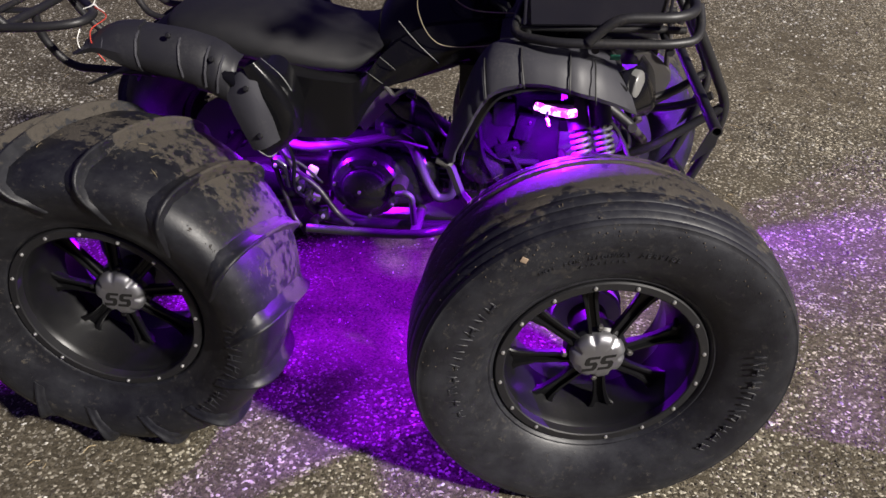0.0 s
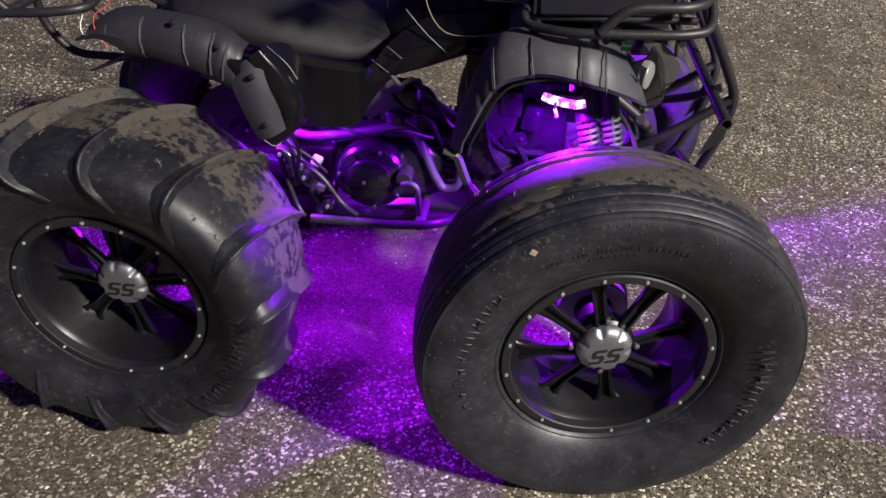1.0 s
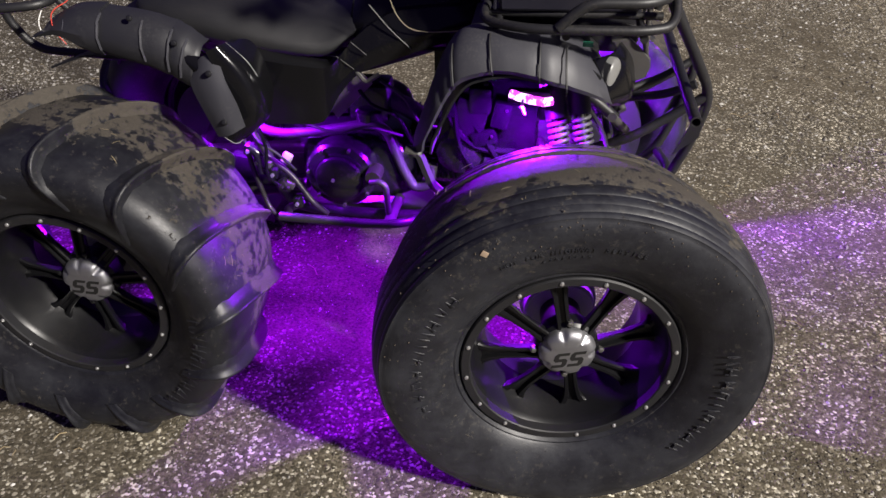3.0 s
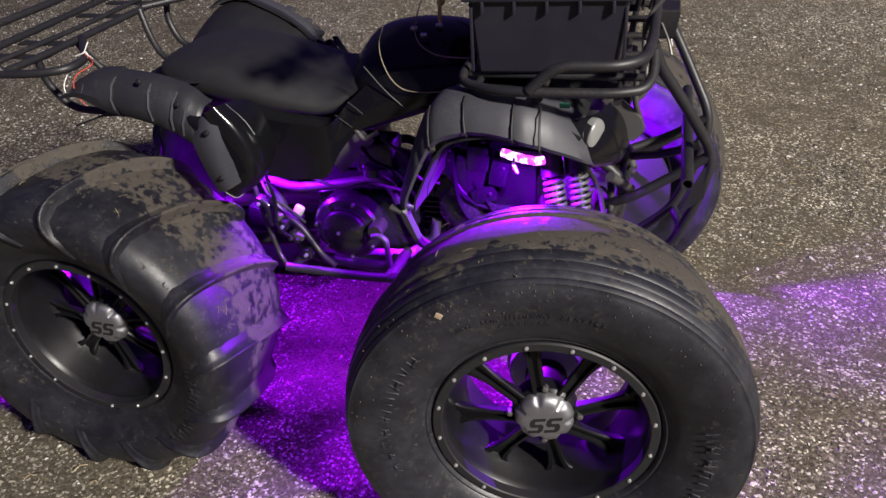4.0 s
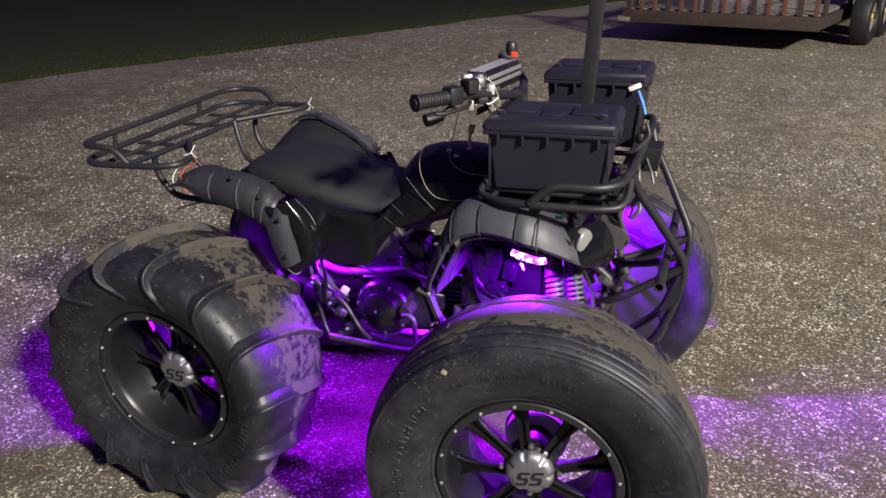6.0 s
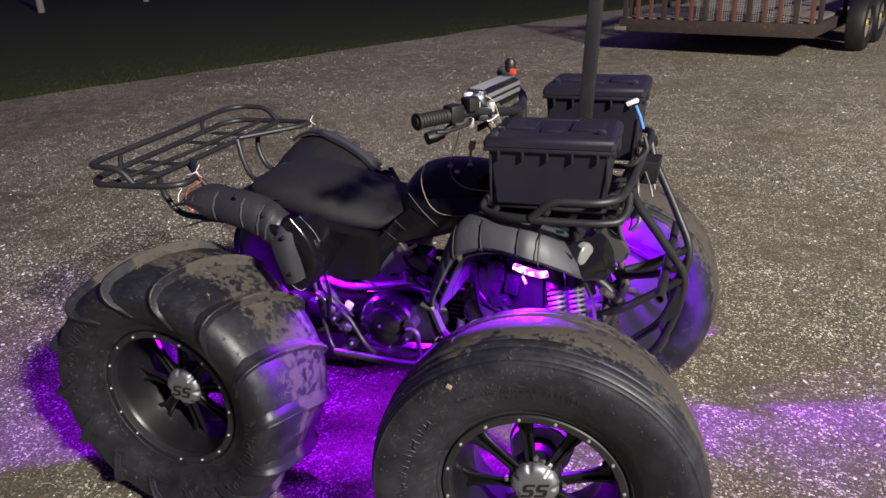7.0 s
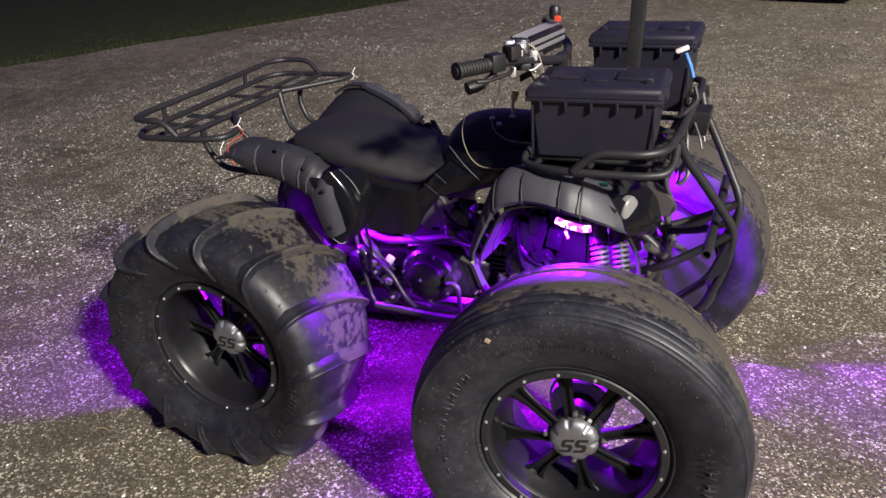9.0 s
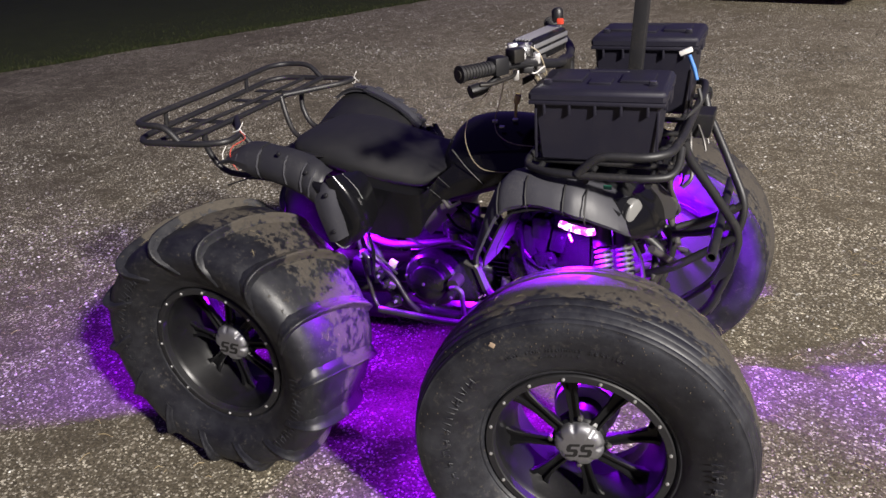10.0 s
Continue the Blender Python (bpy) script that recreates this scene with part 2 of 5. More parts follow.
# ---------- quad bike ----------
quad = tagged(new("quad_bike"), "black quad bike with sand tyres and violet underglow on gravel", "quad bike")


def smooth_rows(rows, steps=5):
    """Splines a table of section numbers."""
    cols = list(zip(*rows))
    dense = []
    for c in cols:
        dense.append([v.x for v in spline([(q, 0, 0) for q in c], steps)])
    return list(zip(*dense))


def wheel_parts(tyre_profile, tyre_mat, tyre_label, paddles, dish=0.0):
    """One wheel; its axle is y, its outer face looks to -y, the bead ring lies at y = 0."""
    barrel = lathe([(0.1835, 0.008), (0.1805, 0.012), (0.176, 0.022), (0.168, 0.046 + 0.8 * dish), (0.158, 0.064 + dish), (0.150, 0.100 + dish * 0.5), (0.158, 0.118 + dish * 0.5), (0.168, 0.183),
                    (0.190, 0.192), (0.190, 0.205), (0.180, 0.203), (0.186, 0.03)], 96, closed=True)
    wheel = part("wheel", barrel, RIM, quad, "deep-dish black alloy wheel with beadlock ring and eight spokes", 30)
    part("tyre", lathe(tyre_profile, 160, closed=True), tyre_mat, wheel, tyre_label, 50)
    part("beadlock_ring", lathe([(0.2015, 0.004), (0.2008, -0.0075), (0.1985, -0.0105), (0.1850, -0.0105), (0.1828, -0.0085), (0.1822, 0.012), (0.196, 0.012)], 96, closed=True), RING, wheel, "matte black beadlock ring", 30)
    bolt = None
    for k in range(16):
        a = 2 * math.pi * (k + 0.32) / 16
        m = Matrix.Translation((0.1915 * math.cos(a), -0.0105, 0.1915 * math.sin(a))) @ Matrix.Scale(0.80, 4)
        if bolt is None:
            bm = lathe([(0, -0.0045), (0.0022, -0.0045), (0.0026, -0.0035), (0.0044, -0.003), (0.0050, -0.001), (0.0050, 0.002)], 12)
            bolt = part("bolt", bm, CHROME, wheel, "small chrome ring bolt", 30, m)
        elif k != 11:
            same_part(bolt, wheel, m)
    deep = Matrix.Translation((0, dish, 0))
    part("inner_sleeve", lathe([(0.1505, 0.100 + dish * 0.55), (0.1545, 0.120 + dish * 0.5), (0.163, 0.183), (0.166, 0.184), (0.157, 0.121 + dish * 0.5)], 64, closed=True), PLASTIC, wheel, "black inner rim barrel")
    spoke = None
    for k in range(8):
        a = 2 * math.pi * (k + 0.18) / 8
        m = deep @ Matrix.Rotation(-a, 4, "Y")
        if spoke is None:
            rings = []
            for rad, w, f, d in ((0.040, 0.027, 0.028, 0.050), (0.06, 0.025, 0.031, 0.050), (0.09, 0.025, 0.037, 0.053), (0.12, 0.028, 0.043, 0.058), (0.145, 0.037, 0.046, 0.064), (0.158, 0.048, 0.048, 0.068), (0.1660, 0.062, 0.049, 0.072)):
                rings.append([(rad, f + g, u * w) for u, g in ((0.5, 0.003), (0.44, 0), (0.24, 0), (0.18, 0.008), (-0.18, 0.008), (-0.24, 0), (-0.44, 0), (-0.5, 0.003))] + [(rad, d, -0.4 * w), (rad, d, 0.4 * w)])
            spoke = part("spoke", loft(rings), RIM, wheel, "", 30, m)
        else:
            same_part(spoke, wheel, m)
    part("hub", lathe([(0, 0.032), (0.055, 0.033), (0.060, 0.038), (0.060, 0.066), (0.05, 0.072), (0, 0.072)], 48), RIM, wheel, "", 40, deep)
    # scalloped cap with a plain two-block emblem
    bm = bmesh.new()
    rows = []
    for y, s, dip in ((0.038, 1.08, 0.0), (0.026, 1.07, 0.06), (0.0185, 1.0, 0.16), (0.0140, 0.88, 0.16), (0.0120, 0.74, 0.03), (0.0115, 0.4, 0.0)):
        rows.append([(0.050 * s * (1 - dip * max(0, math.cos(7 * a)) ** 2) * math.cos(a), y, 0.050 * s * (1 - dip * max(0, math.cos(7 * a)) ** 2) * math.sin(a)) for a in (2 * math.pi * j / 96 for j in range(96))])
    part("hub_cap", loft(rows, bm), CAP, wheel, "machined silver hub cap", 30, deep)
    outline = [(-1, -0.62), (0.3, -0.62), (0.3, -0.22), (-0.65, -0.22), (-1, 0.1), (-1, 0.7), (-0.65, 1), (1, 1), (1, 0.62), (-0.3, 0.62), (-0.3, 0.22), (0.65, 0.22), (1, -0.1), (1, -0.7), (0.65, -1), (-1, -1)]
    for side in (-1, 1):
        bm = plate([(side * 0.0150 + 0.0135 * x + 0.006 * z, 0.0175 * z - 0.008) for x, z in outline], 0.0012, Matrix.Translation((0, 0.0125, 0)) @ SIDE, 0)
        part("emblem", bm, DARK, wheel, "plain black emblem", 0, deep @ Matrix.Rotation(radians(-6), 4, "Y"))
    nut = None
    for k in range(4):
        a = 2 * math.pi * (k + 0.5) / 4 + 0.75
        m = deep @ Matrix.Translation((0.063 * math.cos(a), 0.022, 0.063 * math.sin(a)))
        if nut is None:
            nut = part("lug_nut", lathe([(0, 0.004), (0.004, 0.004), (0.0062, 0.006), (0.0068, 0.016)], 6), BARE if dish == 0 else RIM, wheel, "", 20, m)
        else:
            same_part(nut, wheel, m)
    part("valve_stem", rod((0.152, 0.056, 0.055), (0.144, 0.036, 0.05), 0.005), RUBBER, wheel, "", 40, deep)
    part("brake_disc", lathe([(0.03, 0.140), (0.066, 0.140), (0.071, 0.145), (0.071, 0.172), (0.077, 0.175), (0.077, 0.200), (0.072, 0.204), (0.03, 0.204)], 64, closed=True), DRUM, wheel, "scuffed pale steel brake drum")
    part("brake_drum", lathe([(0, 0.075), (0.036, 0.075), (0.040, 0.082), (0.040, 0.19), (0, 0.19)], 32), GREASE, wheel)
    if paddles:
        first = None
        path = [(0.262, -0.049), (0.285, -0.057), (0.308, -0.059), (0.331, -0.050), (0.347, -0.020), (0.354, 0.04), (0.356, 0.12), (0.352, 0.18), (0.344, 0.227), (0.330, 0.262), (0.305, 0.283)]
        swing = (4, 0.5, -3.5, -6.0, -6.5, -4.5, -0.5, 4, 8.5, 13, 16)
        tall = (0.001, 0.004, 0.009, 0.016, 0.022, 0.026, 0.027, 0.024, 0.018, 0.009, 0.001)
        dense = smooth_rows([(r, y, a, h) for (r, y), a, h in zip(path, swing, tall)], 3)
        rings = []
        for k, (rad, y, sw, hi) in enumerate(dense):
            a, b = dense[max(0, k - 1)], dense[min(len(dense) - 1, k + 1)]
            nr, ny = Vector((b[1] - a[1], a[0] - b[0])).normalized()
            ring = []
            for off, up in ((-5.2, -0.006), (-3.6, 0.07), (-2.3, 0.22), (-1.3, 0.50), (-0.7, 0.86), (-0.35, 1.0), (0.25, 1.0), (0.55, 0.88), (0.8, 0.45), (1.3, 0.12), (2.2, -0.006)):
                t = radians(90 - (sw + off))
                hgt = up * hi if up > 0 else up
                ring.append(((rad + nr * hgt) * math.cos(t), y + ny * hgt, (rad + nr * hgt) * math.sin(t)))
            rings.append(ring)
        bm = loft(rings)
        for k in range(14):
            m = Matrix.Rotation(2 * math.pi * (k + 0.35) / 14, 4, "Y")
            if first is None:
                first = part("tread_paddle", bm, tyre_mat, wheel, "curved rubber paddle caked with dirt", 60, m)
            else:
                same_part(first, wheel, m)
    # raised sidewall letter bars that cannot be read
    rng = random.Random(4)
    skin = -0.0490 if not paddles else -0.0555
    for start, count in ((-42, 9), (138, 10)):
        for k in range(count):
            bm = bmesh.new()
            rot = Matrix.Rotation(-radians(start + k * 6.2), 4, "Y")
            for dz in (-0.007, 0.007):
                block((rng.uniform(0.030, 0.042), 0.0018, 0.0044), rot @ Vector((0.288, skin, dz)), 0.001, rot @ Matrix.Rotation(rng.uniform(-0.3, 0.3), 4, "Y"), bm, 1)
            block((0.005, 0.003, 0.015), rot @ Vector((0.288 + rng.choice((-0.010, 0.0, 0.010)), skin, 0)), 0.001, rot, bm, 1)
            part("sidewall_marking", bm, tyre_mat, wheel, "worn raised bars on the sidewall")
    return wheel


# outer half of each tyre from bead to crown, then the inner half
outer = [(0.178, 0.03), (0.199, 0.013), (0.2035, -0.006), (0.210, -0.012), (0.2135, -0.0115), (0.217, -0.016), (0.236, -0.029), (0.260, -0.041), (0.283, -0.0480), (0.305, -0.0525), (0.324, -0.0535), (0.339, -0.0500),
         (0.3440, -0.0470), (0.3460, -0.0475), (0.3490, -0.0435), (0.3512, -0.0385), (0.3500, -0.0360), (0.3535, -0.0325), (0.3570, -0.0245), (0.3553, -0.0215), (0.3588, -0.0175), (0.3618, -0.005), (0.3598, -0.002),
         (0.3630, 0.001), (0.3650, 0.020), (0.3630, 0.023), (0.3652, 0.026), (0.3655, 0.050), (0.3635, 0.090)]
front_profile = outer + [(r - 0.006 - 0.012 * min(1.0, max(0.0, (0.09 - y) / 0.06)) * (r > 0.25), 0.178 - y) for r, y in outer[-2::-1]]
outer = [(0.178, 0.03), (0.199, 0.013), (0.2035, -0.006), (0.210, -0.012), (0.2135, -0.012), (0.236, -0.030), (0.262, -0.047), (0.285, -0.055), (0.308, -0.057), (0.330, -0.048), (0.347, -0.018), (0.354, 0.04), (0.356, 0.13)]
inner = [(0.178, 0.03), (0.203, 0.013), (0.212, -0.006), (0.222, -0.009), (0.238, -0.024), (0.262, -0.035), (0.285, -0.0345), (0.308, -0.027), (0.33, -0.008), (0.344, 0.027), (0.351, 0.07)]
rear_profile = outer + [(r, 0.245 - y) for r, y in inner[::-1]]

front_right = wheel_parts(front_profile, RIBBED, "smooth ribbed black front tyre with dusty tread", False)
front_right.matrix_basis = pose(0.501, -0.566, 0.3625, 0, 0, 7.5) @ Matrix.Rotation(radians(-1.9), 4, "Y")
front_left = copy_thing(front_right, pose(0.472, 0.584, 0.3625, 0, 0, 187.5))
rear_right = wheel_parts(rear_profile, PADDLED, "wide black rear tyre with dirt-caked paddles", True, 0.030)
# Added disc, no real part: keeps violet light out of the rear dish.
part("light_block_disc", lathe([(0.03, 0.21), (0.115, 0.212), (0.128, 0.22), (0.128, 0.235), (0.03, 0.24)], 48, closed=True), PLASTIC, rear_right, "black disc added to block violet light behind the spokes")
rear_right.matrix_basis = pose(-0.497, -0.518, 0.376) @ Matrix.Rotation(radians(7.2), 4, "Y")
copy_thing(rear_right, pose(-0.497, 0.518, 0.376, 0, 0, 180))


def ribbon(text, rad, y, start, size, parent, mat, name, label):
    """Raised letters set round a circle on the sidewall."""
    pitch = size * 0.78
    for k, ch in enumerate(text):
        if ch == " ":
            continue
        data = bpy.data.curves.new("letter", "FONT")
        data.body, data.size, data.extrude, data.align_x = ch, size, 0.0013, "CENTER"
        tmp = new("letter", data)
        me = bpy.data.meshes.new_from_object(tmp.evaluated_get(bpy.context.evaluated_depsgraph_get()))
        bpy.data.objects.remove(tmp)
        me.materials.clear()
        me.materials.append(mat)
        a = radians(start) - k * pitch / rad
        yield me, Matrix.Translation((rad * math.cos(a), y, rad * math.sin(a))) @ Matrix.Rotation(-(a - math.pi / 2), 4, "Y") @ SIDE


def lettering(text, rad, y, start, size, parent, mat, label):
    bm = bmesh.new()
    for me, m in ribbon(text, rad, y, start, size, parent, mat, "", ""):
        me.transform(m)
        bm.from_mesh(me)
        bpy.data.meshes.remove(me)
    return part("lettering", bm, mat, parent, label, 0)


# Added disc stands in for the tyre's inner sidewall, catching violet light evenly.
part("violet_catch_disc", lathe([(0.03, 0.262), (0.150, 0.264), (0.196, 0.258), (0.198, 0.248), (0.10, 0.25), (0.03, 0.25)], 64, closed=True), DISC_BLACK, front_left, "matte disc added over the wheel's inner side")


def grit(wheel, count, seed):
    """Dried grains that stick to the shoulder of a tyre."""
    rng = random.Random(seed)
    bm = bmesh.new()
    for _ in range(count):
        a, r = radians(rng.uniform(10, 175)), rng.choice((rng.gauss(0.335, 0.012), rng.uniform(0.30, 0.36)))
        y = -0.0535 + 0.10 * max(0.0, (r - 0.325) / 0.04) ** 2.2 * 0.35
        q = bmesh.ops.create_icosphere(bm, subdivisions=1, radius=1.0)["verts"]
        sc = rng.uniform(0.0005, 0.0014)
        for v in q:
            v.co = Vector((v.co.x * sc, v.co.y * sc, v.co.z * sc * 1.4)) + Vector((r * math.cos(a), y, r * math.sin(a)))
    tagged(part("grit", bm, CLAY, wheel, "fine grit on the tyre shoulder"), kind="stuff")


def dry_grass(wheel, count, seed, crown):
    """Dry blades stuck to the running surface."""
    rng = random.Random(seed)
    bm = bmesh.new()
    for _ in range(count):
        a, y, l, b = radians(rng.uniform(15, 170)), rng.uniform(0.0, 0.20), rng.uniform(0.006, 0.022), rng.uniform(0, 6.28)
        r = crown - 0.6 * (y - 0.06) ** 2
        p = Vector((r * math.cos(a), y, r * math.sin(a)))
        along = Vector((-math.sin(a) * math.cos(b), math.sin(b), math.cos(a) * math.cos(b)))
        tube([p, p + along * l * 0.5 + p.normalized() * rng.uniform(0, 0.002), p + along * l], 0.0005, 0, 3, bm)
    tagged(part("dry_grass", bm, HAY, wheel, "dry grass blades stuck to the tread", 0), kind="stuff")


dry_grass(front_right, 46, 5, 0.3650)
dry_grass(rear_right, 60, 6, 0.3555)
CLAY = worn("clay", (0.09, 0.072, 0.052), 0.8)
grit(front_right, 110, 2)
lettering("NOT FOR HIGHWAY SERVICE", 0.283, -0.0490, 116, 0.0133, front_right, RIBBED, "small raised sidewall lettering")
lettering("29X11-14", 0.268, -0.0445, 103, 0.0133, front_right, RIBBED, "small raised tyre size lettering")
part("mud_chip", block((0.012, 0.002, 0.010), (-0.155, -0.0530, 0.288), 0.001, Matrix.Rotation(0.5, 4, "Y")), worn("pale_clay", (0.3, 0.22, 0.15), 0.8), front_right, "dried clay chip")


def super_ring(x, zt, zb, wt, wb, n=24, power=2.6):
    """Cross-section at x: flat-bottomed rounded form."""
    out = []
    for j in range(n):
        a = 2 * math.pi * j / n
        c, s = math.cos(a), math.sin(a)
        u = math.copysign(abs(c) ** (2 / power), c)
        v = math.copysign(abs(s) ** (2 / power), s)
        zm, hh = (zt + zb) / 2, (zt - zb) / 2
        w = wb + (wt - wb) * (v + 1) / 2
        out.append((x, u * w, zm + v * hh))
    return out


# seat
rows = smooth_rows([(-0.455, 0.850, 0.835, 0.05, 0.07), (-0.43, 0.864, 0.822, 0.12, 0.14), (-0.38, 0.876, 0.800, 0.142, 0.165), (-0.30, 0.876, 0.776, 0.145, 0.178), (-0.20, 0.856, 0.760, 0.135, 0.182),
                    (-0.10, 0.833, 0.748, 0.112, 0.178), (-0.03, 0.830, 0.747, 0.092, 0.165), (0.03, 0.850, 0.790, 0.078, 0.135), (0.065, 0.872, 0.835, 0.066, 0.11)])
part("seat", loft([super_ring(*r, power=3.0) for r in rows]), VINYL, quad, "worn black vinyl saddle", 60)
bm = tube([(-0.40, -0.166, 0.805), (-0.26, -0.182, 0.772), (-0.10, -0.183, 0.743), (-0.03, -0.170, 0.741), (0.03, -0.137, 0.786), (0.07, -0.108, 0.845)], 0.0035, 0.05, 8)
part("seat_piping", bm, GLOSS, quad, "glossy seat edge welt")

# fuel tank
rows = smooth_rows([(0.015, 0.868, 0.76, 0.07, 0.135), (0.05, 0.905, 0.75, 0.085, 0.155), (0.10, 0.922, 0.75, 0.095, 0.168), (0.17, 0.928, 0.75, 0.10, 0.172), (0.24, 0.922, 0.75, 0.098, 0.165), (0.29, 0.90, 0.76, 0.08, 0.14), (0.31, 0.86, 0.77, 0.06, 0.12)])
part("fuel_tank", loft([super_ring(*r, power=2.3) for r in rows]), GLOSS, quad, "gloss black fuel tank cover", 60)
for x, y, z in ((0.150, -0.062, 0.923), (0.178, -0.088, 0.917), (0.20, -0.05, 0.926)):
    part("tank_clip", block((0.014, 0.008, 0.008), (x, y, z), 0.002, Matrix.Rotation(0.4, 4, "X")), ALLOY, quad, "bright metal clip on the tank")

# side panel under the seat with three moulded ribs
for s in (1, -1):
    grid = []
    low = spline([(-0.235, -0.245, 0.700), (-0.19, -0.220, 0.655), (-0.155, -0.203, 0.632), (-0.09, -0.195, 0.627), (-0.036, -0.188, 0.634), (0.0, -0.182, 0.690), (0.045, -0.174, 0.738), (0.11, -0.17, 0.765), (0.20, -0.168, 0.80), (0.27, -0.15, 0.815)], 4)
    mid = spline([(-0.225, -0.250, 0.765), (-0.18, -0.228, 0.725), (-0.14, -0.213, 0.70), (-0.08, -0.204, 0.695), (-0.03, -0.197, 0.69), (0.015, -0.185, 0.735), (0.06, -0.178, 0.775), (0.12, -0.174, 0.80), (0.20, -0.170, 0.83), (0.27, -0.15, 0.84)], 4)
    top = spline([(-0.225, -0.235, 0.795), (-0.18, -0.230, 0.790), (-0.13, -0.222, 0.776), (-0.07, -0.211, 0.764), (-0.01, -0.198, 0.760), (0.03, -0.168, 0.800), (0.07, -0.158, 0.833), (0.12, -0.155, 0.86), (0.20, -0.150, 0.87), (0.27, -0.13, 0.87)], 4)
    under = [p + Vector((0, 0.06, -0.004)) for p in top]
    bm = shell([low, [(a + b * 2) / 3 for a, b in zip(low, mid)], mid, [(a * 2 + b) / 3 for a, b in zip(mid, top)], [(a + b * 2) / 3 for a, b in zip(mid, top)], top, under], 0.005)
    part("side_panel", bm if s == 1 else mirrored(bm), GLOSS, quad, "scuffed gloss black side panel", 50)
    for line in (((0.034, 0.807), (0.065, 0.781)), ((0.002, 0.776), (0.037, 0.750)), ((-0.024, 0.749), (0.009, 0.721))):
        bm = tube([(x, -0.1825, z) for x, z in line], 0.0009, 0, 6)
        part("moulded_rib", bm if s == 1 else mirrored(bm), PLASTIC, quad)
    bm = tube(spline([(0.073, -0.168, 0.877), (0.112, -0.174, 0.834), (0.154, -0.174, 0.794)], 4), 0.0014, 0, 6)
    part("moulded_rib", bm if s == 1 else mirrored(bm), PLASTIC, quad)


# rear fenders: top, flexible flare in three pieces, corner guard
def rear_fender(s):
    crest = [(-0.505, 0.862), (-0.47, 0.882), (-0.418, 0.891), (-0.315, 0.880), (-0.25, 0.858), (-0.228, 0.842), (-0.212, 0.830)]
    hem = [(-0.487, 0.868), (-0.462, 0.858), (-0.416, 0.831), (-0.310, 0.804), (-0.262, 0.782), (-0.245, 0.772), (-0.232, 0.765)]
    c, b = spline([(x, 0, z) for x, z in crest], 4), spline([(x, 0, z) for x, z in hem], 4)
    top = shell([[(p.x, -0.16, p.z - 0.050) for p in c[:13 if s > 0 else 20]], [(p.x, -0.24, p.z - 0.022) for p in c[:13 if s > 0 else 20]], [(p.x, -0.300, p.z - 0.006) for p in c[:13 if s > 0 else 20]]], 0.004)
    part("fender_top", top if s == 1 else mirrored(top), PLASTIC, quad, "matte black rear fender")
    cuts = ((0, 9), (9, 15), (15, 25))
    for lo, hi in cuts:
        rows = []
        for u, out in ((-0.05, 0.285), (-0.02, 0.318), (0.15, 0.338), (0.5, 0.352), (0.85, 0.350), (1.0, 0.342)):
            rows.append([Vector((c[k].x + (b[k].x - c[k].x) * max(u, 0), -out, c[k].z + (b[k].z - c[k].z) * u + (0.006 if u < 0 else 0))) for k in range(lo, min(hi + 1, len(c)))])
        rows = [[p + Vector((0, 0.0 if 0 < j < len(r) - 1 else 0.004, 0)) for j, p in enumerate(r)] for r in rows]
        bm = shell(rows, 0.004)
        part("fender_flare", bm if s == 1 else mirrored(bm), REAR_FLARE, quad, "flexible black fender flare section")
    for k in (5, 9, 12, 15, 18):
        line = [Vector((c[k].x + (b[k].x - c[k].x) * max(u, 0), -out - 0.0005, c[k].z + (b[k].z - c[k].z) * u + 0.002)) for u, out in ((-0.03, 0.30), (0.0, 0.322), (0.15, 0.338), (0.5, 0.352), (0.85, 0.350))]
        bm = tube(line, 0.0026, 0, 6)
        part("flare_ridge", bm if s == 1 else mirrored(bm), FLARE, quad)
    # corner guard that hangs down in front of the tyre
    g = [[(-0.222, -0.340, 0.812), (-0.205, -0.345, 0.828), (-0.190, -0.346, 0.833), (-0.172, -0.344, 0.828)],
         [(-0.232, -0.352, 0.782), (-0.208, -0.360, 0.792), (-0.184, -0.363, 0.795), (-0.160, -0.358, 0.790)],
         [(-0.212, -0.364, 0.732), (-0.190, -0.372, 0.740), (-0.168, -0.374, 0.746), (-0.142, -0.368, 0.750)],
         [(-0.189, -0.370, 0.680), (-0.170, -0.378, 0.686), (-0.153, -0.380, 0.694), (-0.131, -0.372, 0.706)]]
    g = [spline(r, 3) for r in g]
    g = list(zip(*[spline(col, 3) for col in zip(*g)]))
    bm = shell(g, 0.004)
    bmesh.ops.bevel(bm, geom=[e for e in bm.edges if e.is_boundary], offset=0.001, segments=1, affect="EDGES")
    part("corner_guard", bm if s == 1 else mirrored(bm), FLARE, quad, "grey-black riveted fender corner guard", 25)
    if s < 0:
        lip = shell([[(p.x, -y, p.z + dz) for p in c] for y, dz in ((0.285, 0.004), (0.312, 0.012), (0.338, 0.008))], 0.005)
        part("fender_lip", mirrored(lip), FLARE, quad, "dusty fender lip")
        for k in (6, 10, 13, 16, 19, 22):
            part("lip_tab", mirrored(block((0.022, 0.022, 0.010), (c[k].x, -0.335, c[k].z + 0.010), 0.003)), FLARE, quad)
    for x, y, z in ((-0.186, -0.367, 0.806), (-0.168, -0.379, 0.716), (-0.252, -0.344, 0.852), (-0.33, -0.338, 0.893)) if s > 0 else ():
        bm = lathe([(0, -0.003), (0.004, -0.0025), (0.0058, 0.0), (0.0058, 0.003)], 12)
        bm.transform(Matrix.Translation((x, y, z)) @ pose(0, 0, 0, -25, 0, 0))
        part("rivet", bm if s == 1 else mirrored(bm), PLASTIC, quad)
